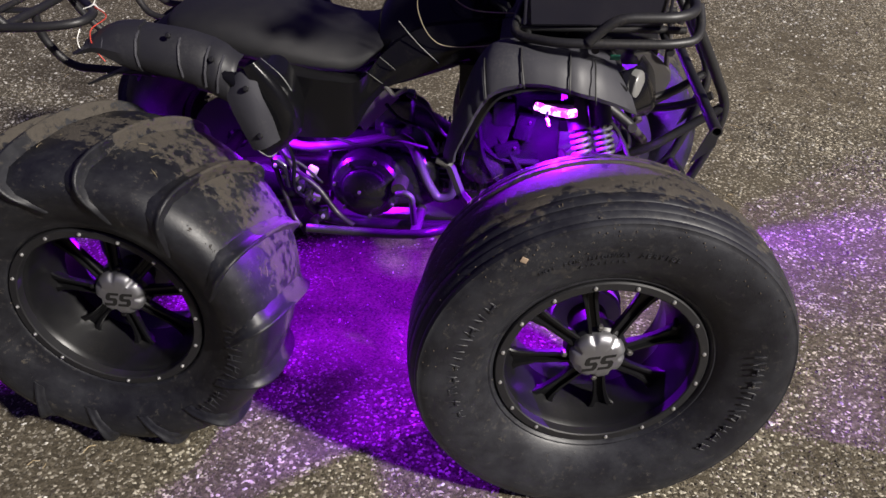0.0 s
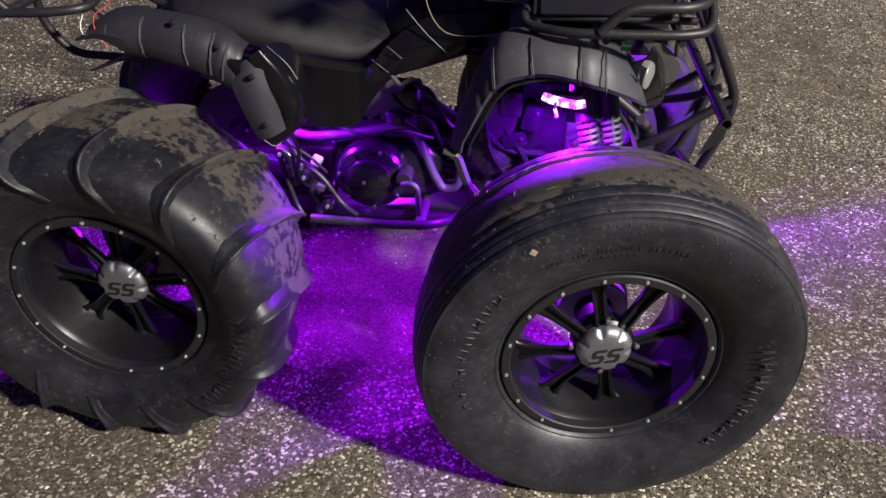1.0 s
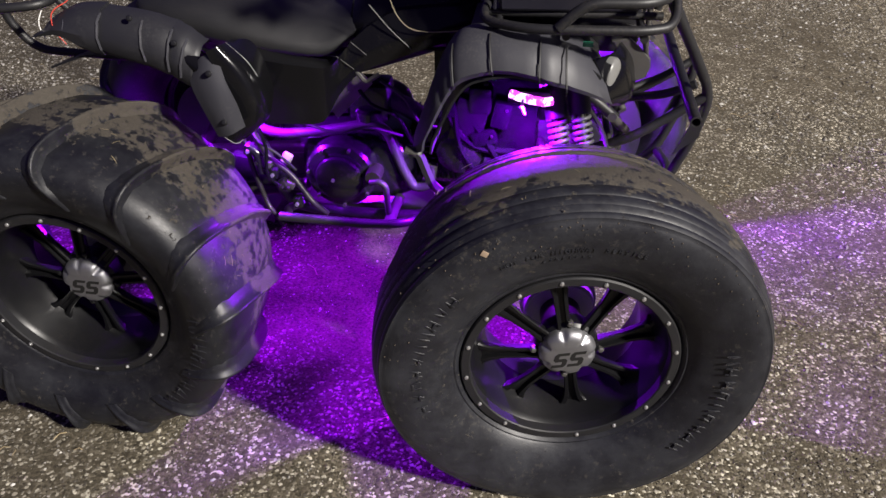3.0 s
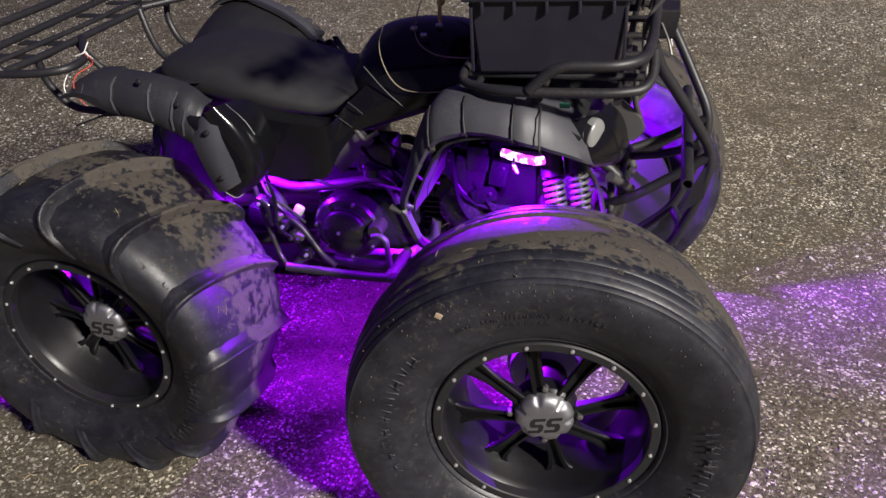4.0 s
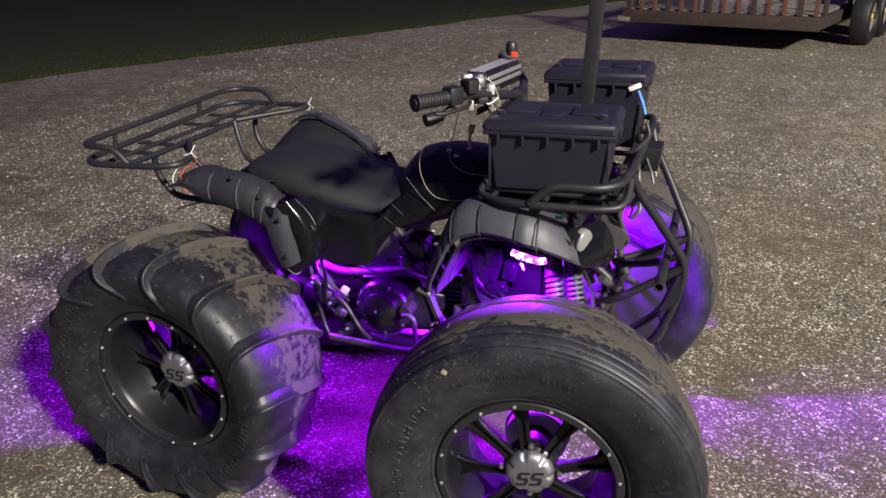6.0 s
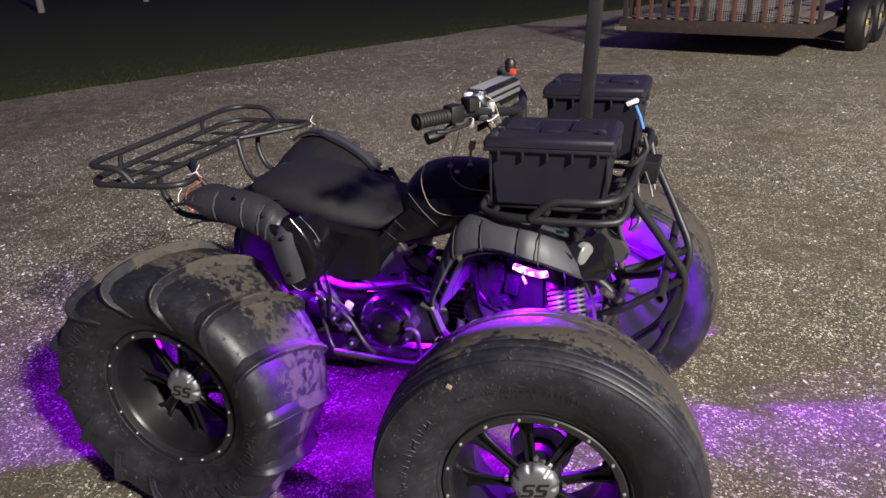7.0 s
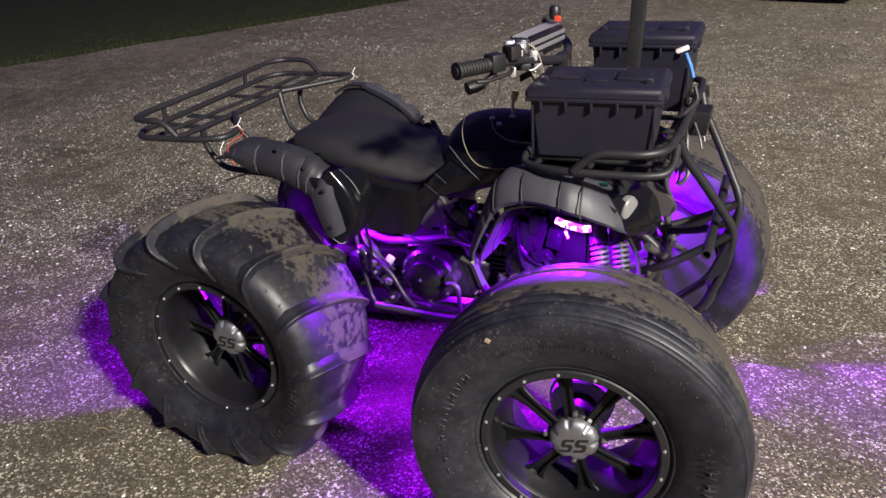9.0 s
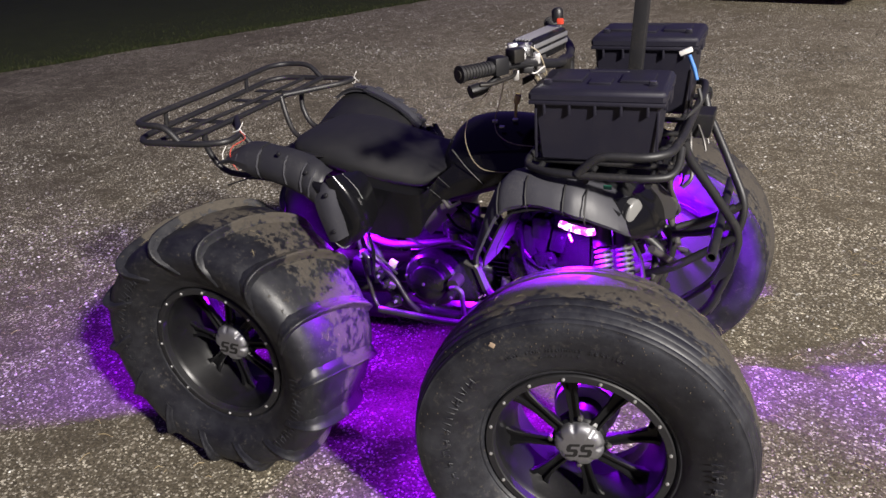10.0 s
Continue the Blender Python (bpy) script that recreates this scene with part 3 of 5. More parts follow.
    bm = rod((-0.262, -0.322, 0.83), (-0.205, -0.338, 0.80), 0.017, 14)
    part("flare_tube", bm if s == 1 else mirrored(bm), GLOSS, quad, "black tube end under the flare")
    # gloss inner panel between guard and body
    g = [[(-0.19, -0.352, 0.84), (-0.17, -0.342, 0.849), (-0.17, -0.305, 0.843), (-0.186, -0.24, 0.825)],
         [(-0.176, -0.352, 0.8), (-0.145, -0.342, 0.813), (-0.136, -0.305, 0.811), (-0.148, -0.24, 0.823)],
         [(-0.162, -0.352, 0.755), (-0.126, -0.342, 0.771), (-0.115, -0.305, 0.772), (-0.127, -0.24, 0.784)],
         [(-0.153, -0.352, 0.713), (-0.114, -0.342, 0.728), (-0.105, -0.305, 0.726), (-0.117, -0.24, 0.738)],
         [(-0.162, -0.352, 0.685), (-0.124, -0.342, 0.695), (-0.107, -0.305, 0.699), (-0.119, -0.24, 0.711)],
         [(-0.191, -0.352, 0.676), (-0.168, -0.342, 0.654), (-0.12, -0.305, 0.682), (-0.132, -0.24, 0.694)]]
    g = [spline(r, 4) for r in g]
    g = list(zip(*[spline(col, 4) for col in zip(*g)]))
    bm = shell(g, 0.004)
    part("inner_fender", bm if s == 1 else mirrored(bm), GLOSS, quad, "gloss black inner fender", 60)
    for line in ([(-0.17, -0.307, 0.843), (-0.136, -0.307, 0.811), (-0.118, -0.307, 0.780)],
                 [(-0.150, -0.331, 0.664), (-0.168, -0.344, 0.654), (-0.191, -0.354, 0.676)]):
        bm = tube(spline(line, 5), 0.0009, 0, 6)
        part("scuffed_edge", bm if s == 1 else mirrored(bm), SCUFF, quad, "pale scuffed panel edge")
    for x, y, z, w in ((-0.135, -0.340, 0.765, 0.006), (-0.140, -0.342, 0.752, 0.004), (-0.128, -0.334, 0.757, 0.003)) if s > 0 else ():
        part("scuff", block((w, 0.002, w * 0.7), (x, y, z), 0.0008, Matrix.Rotation(0.6, 4, "Y")), SCUFF, quad, "pale scuff mark")
    # liner over the tyre
    arc = [(-0.52, 0.79), (-0.45, 0.815), (-0.38, 0.822), (-0.31, 0.81)]
    bm = shell([[(x, -0.33 if j == 0 else (-0.24 if j == 1 else -0.13), z - 0.012 * j) for x, z in arc] for j in range(3)], 0.004)
    part("fender_liner", bm if s == 1 else mirrored(bm), PLASTIC, quad)


rear_fender(1)
before = set(bpy.data.objects)
rear_fender(-1)
for o in set(bpy.data.objects) - before:
    for v in o.data.vertices:  # the far fender hangs lower and further back
        v.co.z -= 0.30 * max(0.0, v.co.x + 0.40)
        v.co.x -= 0.035


# front fenders
def front_fender(s):
    crest = [(0.176, 0.656), (0.184, 0.690), (0.203, 0.745), (0.224, 0.805), (0.248, 0.852), (0.278, 0.876), (0.335, 0.882), (0.395, 0.878), (0.442, 0.868), (0.484, 0.844), (0.520, 0.812)]
    hem = [(0.204, 0.664), (0.208, 0.688), (0.219, 0.712), (0.236, 0.748), (0.257, 0.787), (0.284, 0.812), (0.345, 0.826), (0.398, 0.819), (0.446, 0.803), (0.496, 0.780), (0.545, 0.751)]
    c, b = spline([(x, 0, z) for x, z in crest], 4), spline([(x, 0, z) for x, z in hem], 4)
    n = len(c)
    cuts = [0, 13, 17, 23, 29, 33, n - 1]
    for lo, hi in zip(cuts, cuts[1:]):
        rows = []
        for u, out in ((-0.02, 0.27), (-0.01, 0.315), (0.12, 0.336), (0.5, 0.356), (0.85, 0.364), (1.0, 0.358)):
            row = []
            for k in range(lo, hi + 1):
                slim = 1 - 0.02 * max(0, (8 - k) / 8) - 0.17 * max(0.0, (k - n + 11) / 10) ** 1.3
                edge = 0.003 if k in (lo, hi) else 0.0
                row.append(Vector((c[k].x + (b[k].x - c[k].x) * max(u, 0), -out * slim + edge, c[k].z + (b[k].z - c[k].z) * u + (0.002 if u < 0 else 0))))
            rows.append(row)
        bm = shell(rows, 0.004)
        part("fender_flare", bm if s == 1 else mirrored(bm), FLARE, quad, "flexible grey-black front flare section", 45)
        k = hi
        if hi < n - 1 and lo > 0:
            seam = [Vector((c[k].x + (b[k].x - c[k].x) * max(u, 0), -out - 0.002, c[k].z + (b[k].z - c[k].z) * u)) for u, out in ((-0.02, 0.317), (0.10, 0.336), (0.5, 0.3565), (0.85, 0.3645), (1.0, 0.3590))]
            bm = tube(seam, 0.0019, 0.0, 6)
            part("flare_seam", bm if s == 1 else mirrored(bm), RUBBER, quad)
    # inner wheel arch
    rows = [[(p.x + 0.010, -y, p.z - 0.006 - 0.1 * (0.34 - y) * (j > 0)) for p in b[:-11]] for j, y in enumerate((0.350, 0.27, 0.19, 0.12))]
    bm = shell(rows[:2], 0.004)
    part("wheel_arch", bm if s == 1 else mirrored(bm), PLASTIC, quad, "black plastic wheel arch")
    rows = [[(p.x + 0.012, -y, p.z - 0.012) for p in b[:18]] for y in (0.272, 0.2, 0.14)]
    bm = shell(rows, 0.004)
    part("wheel_arch", bm if s == 1 else mirrored(bm), PLASTIC, quad, "black plastic wheel arch")
    bm = shell([[(p.x, -y, p.z - 0.01) for p in c[20:]] for y in (0.30, 0.20, 0.10)], 0.004)
    part("fender_top", bm if s == 1 else mirrored(bm), PLASTIC, quad, "matte black front fender")
    # nose and headlight
    g = [[(0.505, -0.285, 0.832), (0.540, -0.240, 0.828), (0.560, -0.17, 0.824)],
         [(0.522, -0.290, 0.800), (0.566, -0.240, 0.792), (0.585, -0.165, 0.790)],
         [(0.542, -0.290, 0.758), (0.584, -0.230, 0.745), (0.598, -0.152, 0.735)],
         [(0.540, -0.275, 0.738), (0.578, -0.215, 0.718), (0.592, -0.145, 0.708)]]
    g = [spline(r, 4) for r in g]
    g = list(zip(*[spline(col, 4) for col in zip(*g)]))
    bm = shell(g, 0.005)
    part("nose_panel", bm if s == 1 else mirrored(bm), GLOSS, quad, "gloss black nose panel around the headlight", 60)
    m = Matrix.Translation((0.543, -0.262, 0.790)) @ pose(0, 0, 0, 0, 6, 63)
    bm = lathe([(0, -0.007), (0.012, -0.0067), (0.021, -0.0055), (0.0275, -0.003), (0.0295, 0.001), (0.0295, 0.012)], 32)
    for v in bm.verts:
        v.co.z *= 1.22
        v.co.x *= 0.95
    bm.transform(m)
    lamp = part("headlight", bm if s == 1 else mirrored(bm), LENS, quad, "unlit clear round headlight", 60)
    bm = lathe([(0.0298, -0.001), (0.0325, 0.0), (0.034, 0.014), (0.0298, 0.014)], 32, closed=True)
    bm.transform(m)
    part("bezel", bm if s == 1 else mirrored(bm), PLASTIC, lamp)


front_fender(1)
front_fender(-1)

# ---------- racks and bumper ----------
R = 0.0085
rack = part("rear_rack", tube([(-0.545, -0.215, 0.906), (-0.505, -0.262, 0.908), (-0.497, -0.325, 0.908), (-0.56, -0.352, 0.906), (-0.755, -0.366, 0.903), (-0.795, -0.31, 0.903), (-0.815, 0.0, 0.903), (-0.845, 0.33, 0.903), (-0.805, 0.385, 0.905), (-0.60, 0.385, 0.908), (-0.505, 0.362, 0.914), (-0.515, 0.30, 0.914), (-0.645, 0.14, 0.908)], R, 0.05), TUBE, quad, "black tubular rear luggage rack")
part("rack_rail", tube([(-0.632, -0.352, 0.906), (-0.668, -0.358, 0.950), (-0.765, -0.362, 0.951), (-0.785, -0.30, 0.951), (-0.800, 0.0, 0.951), (-0.835, 0.34, 0.951), (-0.800, 0.395, 0.951), (-0.705, 0.395, 0.951), (-0.655, 0.385, 0.908)], R, 0.035), TUBE, rack)
part("rack_bar", tube([(-0.638, -0.352, 0.905), (-0.640, -0.20, 0.902), (-0.646, 0.14, 0.904), (-0.650, 0.383, 0.906)], 0.008, 0.02), TUBE, rack)
part("rack_bar", tube([(-0.715, -0.362, 0.903), (-0.718, 0.0, 0.900), (-0.725, 0.388, 0.904)], 0.006, 0.02), TUBE, rack)
part("rack_bar", tube([(-0.642, -0.10, 0.903), (-0.545, -0.215, 0.906)], R), TUBE, rack)
for y in (-0.215, -0.12, 0.11, 0.235):
    part("rack_strap", block((0.155, 0.026, 0.005), (-0.722 - 0.02 * (y > 0), y, 0.893), 0.0015), TUBE, rack)
for x, y in ((-0.790, -0.22), (-0.818, 0.19)):
    part("rail_post", rod((x - 0.008, y, 0.903), (x, y, 0.951), 0.0065), TUBE, rack)
for s in (1, -1):
    part("rack_stay", tube([(-0.643, -0.245 * s, 0.904), (-0.650, -0.238 * s, 0.85), (-0.615, -0.228 * s, 0.782), (-0.44, -0.22 * s, 0.772), (-0.34, -0.16 * s, 0.74)], R, 0.04), TUBE, rack)
    part("rack_stay", tube([(-0.642, -0.125 * s, 0.906), (-0.622, -0.110 * s, 0.850), (-0.585, -0.09 * s, 0.795), (-0.46, -0.06 * s, 0.78)], 0.008, 0.03), TUBE, rack)
    tx, ty = (-0.512, -0.252) if s > 0 else (-0.508, 0.355)
    bm = tube([(tx - 0.010, ty, 0.912), (tx, ty + 0.004, 0.922), (tx + 0.010, ty, 0.914), (tx + 0.002, ty - 0.006, 0.898), (tx - 0.010, ty, 0.906)], 0.0010, 0.01, 6)
    tube([(tx, ty, 0.920), (tx + 0.026, ty - 0.010, 0.910)], 0.0010, 0, 6, bm)
    tube([(tx, ty, 0.918), (tx + 0.008, ty + 0.012, 0.938)], 0.0010, 0, 6, bm)
    tube([(tx, ty, 0.918), (tx - 0.020, ty - 0.004, 0.912)], 0.0010, 0, 6, bm)
    part("cable_tie", bm, WHITE, rack, "white plastic cable tie")
part("tail_wire", tube([(-0.508, -0.255, 0.916), (-0.470, -0.275, 0.905), (-0.49, -0.325, 0.895), (-0.475, -0.352, 0.870), (-0.455, -0.354, 0.845)], 0.0010, 0.02, 6), WIRE_RED, quad, "loose red wire")
part("tail_wire", tube([(-0.512, -0.30, 0.905), (-0.515, -0.335, 0.875), (-0.500, -0.345, 0.850)], 0.0010, 0.02, 6), WHITE, quad, "loose white wire")

frack = part("front_rack", tube([(0.318, -0.20, 0.925), (0.30, -0.29, 0.897), (0.38, -0.338, 0.900), (0.46, -0.345, 0.903), (0.575, -0.338, 0.903), (0.622, -0.318, 0.904), (0.634, -0.285, 0.918), (0.632, -0.25, 0.945)], R, 0.035), TUBE, quad, "black tubular front luggage rack")
part("rack_side", tube([(0.318, 0.20, 0.925), (0.30, 0.29, 0.897), (0.38, 0.338, 0.900), (0.46, 0.345, 0.903), (0.575, 0.338, 0.903), (0.622, 0.318, 0.904), (0.634, 0.285, 0.918), (0.632, 0.25, 0.945)], R, 0.035), TUBE, frack)
part("rack_rail", tube([(0.435, -0.345, 0.905), (0.478, -0.344, 0.948), (0.58, -0.335, 0.948), (0.618, -0.30, 0.949), (0.627, -0.2, 0.952), (0.627, 0.2, 0.955), (0.618, 0.30, 0.952), (0.58, 0.335, 0.948), (0.478, 0.344, 0.948), (0.435, 0.345, 0.905)], 0.0095, 0.04), TUBE, frack)
for y in (-0.24, -0.12, 0.0, 0.12, 0.24):
    part("rack_bar", rod((0.31, y, 0.895), (0.618, y, 0.897), 0.007), TUBE, frack)
for x in (0.33, 0.45, 0.58):
    part("rack_bar", rod((x, -0.33 if x > 0.4 else -0.30, 0.886), (x, 0.33 if x > 0.4 else 0.30, 0.886), 0.007), TUBE, frack)
for s in (1, -1):
    part("rack_post", rod((0.612, -0.20 * s, 0.897), (0.626, -0.20 * s, 0.952), 0.007), TUBE, frack)
    part("rack_leg", tube([(0.40, -0.2 * s, 0.89), (0.40, -0.15 * s, 0.82), (0.40, -0.08 * s, 0.74)], 0.009, 0.03), TUBE, frack)
    # bumper uprights
    bmp = part("bumper", tube([(0.628, -0.200 * s, 0.945), (0.642, -0.185 * s, 0.900), (0.690, -0.148 * s, 0.82), (0.748, -0.102 * s, 0.715), (0.757, -0.096 * s, 0.675), (0.742, -0.092 * s, 0.59), (0.70, -0.085 * s, 0.47), (0.62, -0.08 * s, 0.40)], 0.0105, 0.04, 12), TUBE, quad, "black tubular front bumper upright")
    part("bumper_stay", tube([(0.750, -0.098 * s, 0.690), (0.69, -0.10 * s, 0.645), (0.612, -0.105 * s, 0.592), (0.54, -0.08 * s, 0.55)], 0.0105, 0.03), TUBE, bmp)
    part("bumper_gusset", plate([(0.705, 0.555), (0.752, 0.60), (0.755, 0.69), (0.738, 0.65)], 0.004, Matrix.Translation((0, -0.100 * s, 0)) @ SIDE, 0), TUBE, bmp)
    part("upper_stay", tube([(0.735, -0.060 * s, 0.700), (0.68, -0.045 * s, 0.668), (0.60, -0.02 * s, 0.645)], 0.0095, 0.03), TUBE, bmp)
bm = bmesh.new()
hollow = [(0.0115, -0.245), (0.0115, 0.245), (0.0085, 0.245), (0.0085, -0.245)]
lathe(hollow, 16, bm, True)
bm.transform(Matrix.Translation((0.735, 0, 0.700)) @ pose(0, 0, 0, 0, 0, 0))
for v in bm.verts:
    v.co.x -= 0.38 * max(0.0, abs(v.co.y) - 0.10) ** 1.4
part("bumper_bar", bm, TUBE, bmp, "open-ended black cross tube")
part("bumper_bar", tube([(0.70, -0.085, 0.47), (0.72, 0.0, 0.47), (0.70, 0.085, 0.47)], 0.0105, 0.03), TUBE, bmp)
# cast bracket behind the nose
for s in (1, -1):
    bm = plate([(0.555, 0.824), (0.587, 0.831), (0.612, 0.810), (0.632, 0.791), (0.634, 0.772), (0.626, 0.752), (0.609, 0.745), (0.597, 0.763), (0.591, 0.784), (0.570, 0.803)], 0.010, Matrix.Translation((-0.012, -0.150 * s, -0.004)) @ SIDE, 0.002)
    part("bracket_rod", tube([(0.603, -0.175 * s, 0.89), (0.604, -0.172 * s, 0.825), (0.622, -0.110 * s, 0.745), (0.600, -0.105 * s, 0.722)], 0.0055, 0.02, 10), BARE, quad, "bent steel stay rod")
    part("rack_bracket", bm, BARE, quad, "scuffed steel rack bracket")

# ---------- handlebar ----------
bar = part("handlebar", tube([(0.205, -0.385, 1.118), (0.285, -0.25, 1.115), (0.315, -0.12, 1.085), (0.318, 0, 1.065), (0.300, 0.12, 1.070), (0.240, 0.25, 1.078), (0.165, 0.380, 1.090)], 0.011, 0.05, 12), TUBE, quad, "black handlebar")
part("steering_stem", tube([(0.36, 0, 0.80), (0.318, 0, 1.065)], 0.017), TUBE, bar)
part("bar_clamp", block((0.034, 0.06, 0.03), (0.315, 0, 1.062), 0.006), GREASE, bar)
for s, e, i in ((1, Vector((0.200, -0.392, 1.118)), Vector((0.243, -0.319, 1.117))), (-1, Vector((0.163, 0.384, 1.092)), Vector((0.200, 0.318, 1.084)))):
    d = (i - e).normalized()
    pts, rads = [e, e + d * 0.006, e + d * 0.0065], [0.0185, 0.0185, 0.0145]
    for k in range(9):
        for u, r in ((0.0, 0.0142), (0.001, 0.0160), (0.0045, 0.0160), (0.0055, 0.0142)):
            pts.append(e + d * (0.010 + k * 0.0078 + u))
            rads.append(r)
    bm = tube(pts + [i], rads + [0.0145], 0, 18)
    part("grip", bm, RUBBER, bar, "ribbed black rubber grip")
    part("grip_end", tube([e - d * 0.003, e], 0.009, 0, 12), GREASE, bar)
    if s < 0:
        continue
    part("throttle_housing", block((0.038, 0.036, 0.040), i + d * 0.018 + Vector((0, 0, 0.002)), 0.008, d.to_track_quat("X", "Z").to_matrix().to_4x4()), PLASTIC, bar, "black control housing")
    part("switch_block", block((0.03, 0.03, 0.03), i + d * 0.055 + Vector((0.01, 0, 0.018)), 0.005, d.to_track_quat("X", "Z").to_matrix().to_4x4()), GREASE, bar)
    part("brake_lever", tube([i + d * 0.03 + Vector((0.03, 0, -0.012)), i + Vector((0.05, 0, -0.016)), e + d * 0.02 + Vector((0.052, 0, -0.022)), e + Vector((0.045, 0, -0.02))], 0.0042, 0.03), GREASE, bar)
    part("thumb_lever", tube([i + d * 0.02 + Vector((0, 0, -0.02)), i + Vector((-0.012, 0, -0.040)), i - d * 0.035 + Vector((-0.02, 0, -0.046))], (0.007, 0.007, 0.012, 0.014), 0.02), PLASTIC, bar, "black thumb throttle")
# finned chrome sound bar on the handlebar
m = Matrix.Translation((0.272, -0.068, 1.118)) @ pose(0, 0, 0, 0, 0, -8)
body = block((0.060, 0.180, 0.054), (0, 0, 0), 0.011)
body.transform(m)
bar_box = part("handlebar_sound_bar", body, ENGINE, quad, "chrome finned sound bar clamped to the handlebar")
for k in range(7):
    b2 = block((0.0046, 0.181, 0.005), (-0.017 + 0.0078 * k, 0, 0.0268), 0.0015) if k < 5 else block((0.005, 0.181, 0.010), (0.0295, 0, 0.012 - 0.016 * (k - 5)), 0.002)
    b2.transform(m)
    part("fin", b2, CHROME, bar_box)
b2 = block((0.050, 0.006, 0.046), (0, -0.091, 0), 0.004)
b2.transform(m)
part("end_plate", b2, ALLOY, bar_box)
b2 = block((0.004, 0.06, 0.016), (-0.016, -0.030, -0.075), 0.001)
b2.transform(m)
part("name_strip", b2, PLASTIC, bar_box)
b2 = bmesh.new()
for k in range(5):
    block((0.0012, 0.006, 0.009), (-0.0188, -0.046 + 0.009 * k, -0.075), 0, None, b2)
b2.transform(m)
part("name_marking", b2, WHITE, bar_box, "small white letter bars", 0)
b2 = lathe([(0, -0.018), (0.009, -0.017), (0.014, -0.010), (0.014, 0.010), (0.010, 0.016), (0, 0.016)], 20)
b2.transform(Matrix.Translation((0.292, 0.012, 1.172)) @ pose(0, 0, 0, -90, 0, 0))
knob = part("horn_button", b2, PLASTIC, quad, "round black button unit with a red insert")
part("red_insert", block((0.016, 0.009, 0.014), (0.303, -0.002, 1.160), 0.003), RED, knob, "red plastic insert")
part("wire_bundle", tube([(0.25, -0.14, 1.10), (0.27, -0.16, 1.09), (0.285, -0.15, 1.07), (0.295, -0.12, 1.03), (0.30, -0.10, 0.98)], 0.003, 0.02, 6), WIRE, quad, "pale wires")
part("lever_bracket", block((0.05, 0.02, 0.03), (0.275, -0.17, 1.09), 0.005, Matrix.Rotation(0.5, 4, "Z")), GREASE, quad)
part("clutch_clamp", block((0.03, 0.05, 0.04), (0.285, -0.13, 1.085), 0.006), BARE, quad)

for k, (dx, dy) in enumerate(((0.0, 0.0), (0.012, -0.006), (-0.010, 0.008), (0.018, 0.012))):
    part("loom_wire", tube(spline([(0.255 + dx, -0.155 + dy, 1.125 - 0.006 * k), (0.262 + dx, -0.175 + dy, 1.105), (0.282 + dx, -0.168 + dy, 1.08), (0.29 + dx, -0.13 + dy, 1.04), (0.30, -0.10, 0.99)], 5), 0.0017, 0, 6), (WIRE, WHITE, RUBBER, WIRE)[k], quad, "thin loom wire at the handlebar")
part("mirror_boss", lathe([(0, -0.012), (0.010, -0.012), (0.013, -0.008), (0.013, 0.012), (0, 0.012)], 14), CHROME, quad, "chrome mirror boss", 30, Matrix.Translation((0.262, -0.165, 1.122)))
part("cable_clamp", block((0.022, 0.018, 0.034), (0.248, -0.195, 1.128), 0.004, Matrix.Rotation(0.5, 4, "Z")), CHROME, quad, "chrome cable clamp")
part("brake_reservoir", block((0.04, 0.034, 0.028), (0.268, -0.235, 1.128), 0.007, Matrix.Rotation(0.55, 4, "Z")), PLASTIC, quad, "black brake reservoir")

# bright clamps and wires between the grip and the sound bar
for at, size, mat in (((0.282, -0.235, 1.118), (0.016, 0.018, 0.030), CHROME), ((0.294, -0.225, 1.094), (0.022, 0.012, 0.014), PLASTIC), ((0.302, -0.19, 1.112), (0.014, 0.020, 0.022), CHROME), ((0.312, -0.19, 1.087), (0.020, 0.010, 0.016), BARE), ((0.274, -0.25, 1.087), (0.012, 0.012, 0.022), CHROME)):
    part("control_clamp", block(size, at, 0.003, Matrix.Rotation(0.55, 4, "Z")), mat, quad, "small bright control clamp" if mat is not PLASTIC else "")
for line, mat in (([(0.289, -0.19, 1.137), (0.305, -0.185, 1.124), (0.315, -0.18, 1.098), (0.319, -0.17, 1.07)], WIRE), ([(0.286, -0.22, 1.103), (0.302, -0.21, 1.083), (0.323, -0.2, 1.097)], WHITE), ([(0.277, -0.23, 1.123), (0.268, -0.24, 1.139), (0.277, -0.23, 1.148)], RUBBER)):
    part("control_wire", tube(spline(line, 6), 0.0017, 0, 6), mat, quad, "thin wire at the handlebar")

# cables and wires over the tank
part("throttle_cable", tube(spline([(0.245, -0.31, 1.085), (0.205, -0.25, 1.045), (0.162, -0.235, 1.003), (0.138, -0.215, 0.965), (0.116, -0.180, 0.930), (0.115, -0.176, 0.898), (0.130, -0.180, 0.862), (0.152, -0.180, 0.839), (0.182, -0.180, 0.832), (0.225, -0.178, 0.833), (0.27, -0.17, 0.836)], 6), 0.0010, 0, 6), WIRE, quad, "thin pale cable looped over the tank")
part("loose_wire", tube(spline([(0.258, -0.28, 1.085), (0.215, -0.19, 1.02), (0.165, -0.10, 0.944), (0.178, -0.13, 0.918), (0.205, -0.14, 0.900), (0.24, -0.145, 0.893), (0.31, -0.15, 0.893)], 6), 0.0013, 0, 6), WIRE, quad, "thin pale wire")
part("wire_plug", tube([(0.21, -0.075, 0.94), (0.212, -0.08, 0.97), (0.222, -0.085, 1.0)], (0.004, 0.004, 0.008), 0.01, 8), YELLOW, quad, "yellowed wire with a black plug")

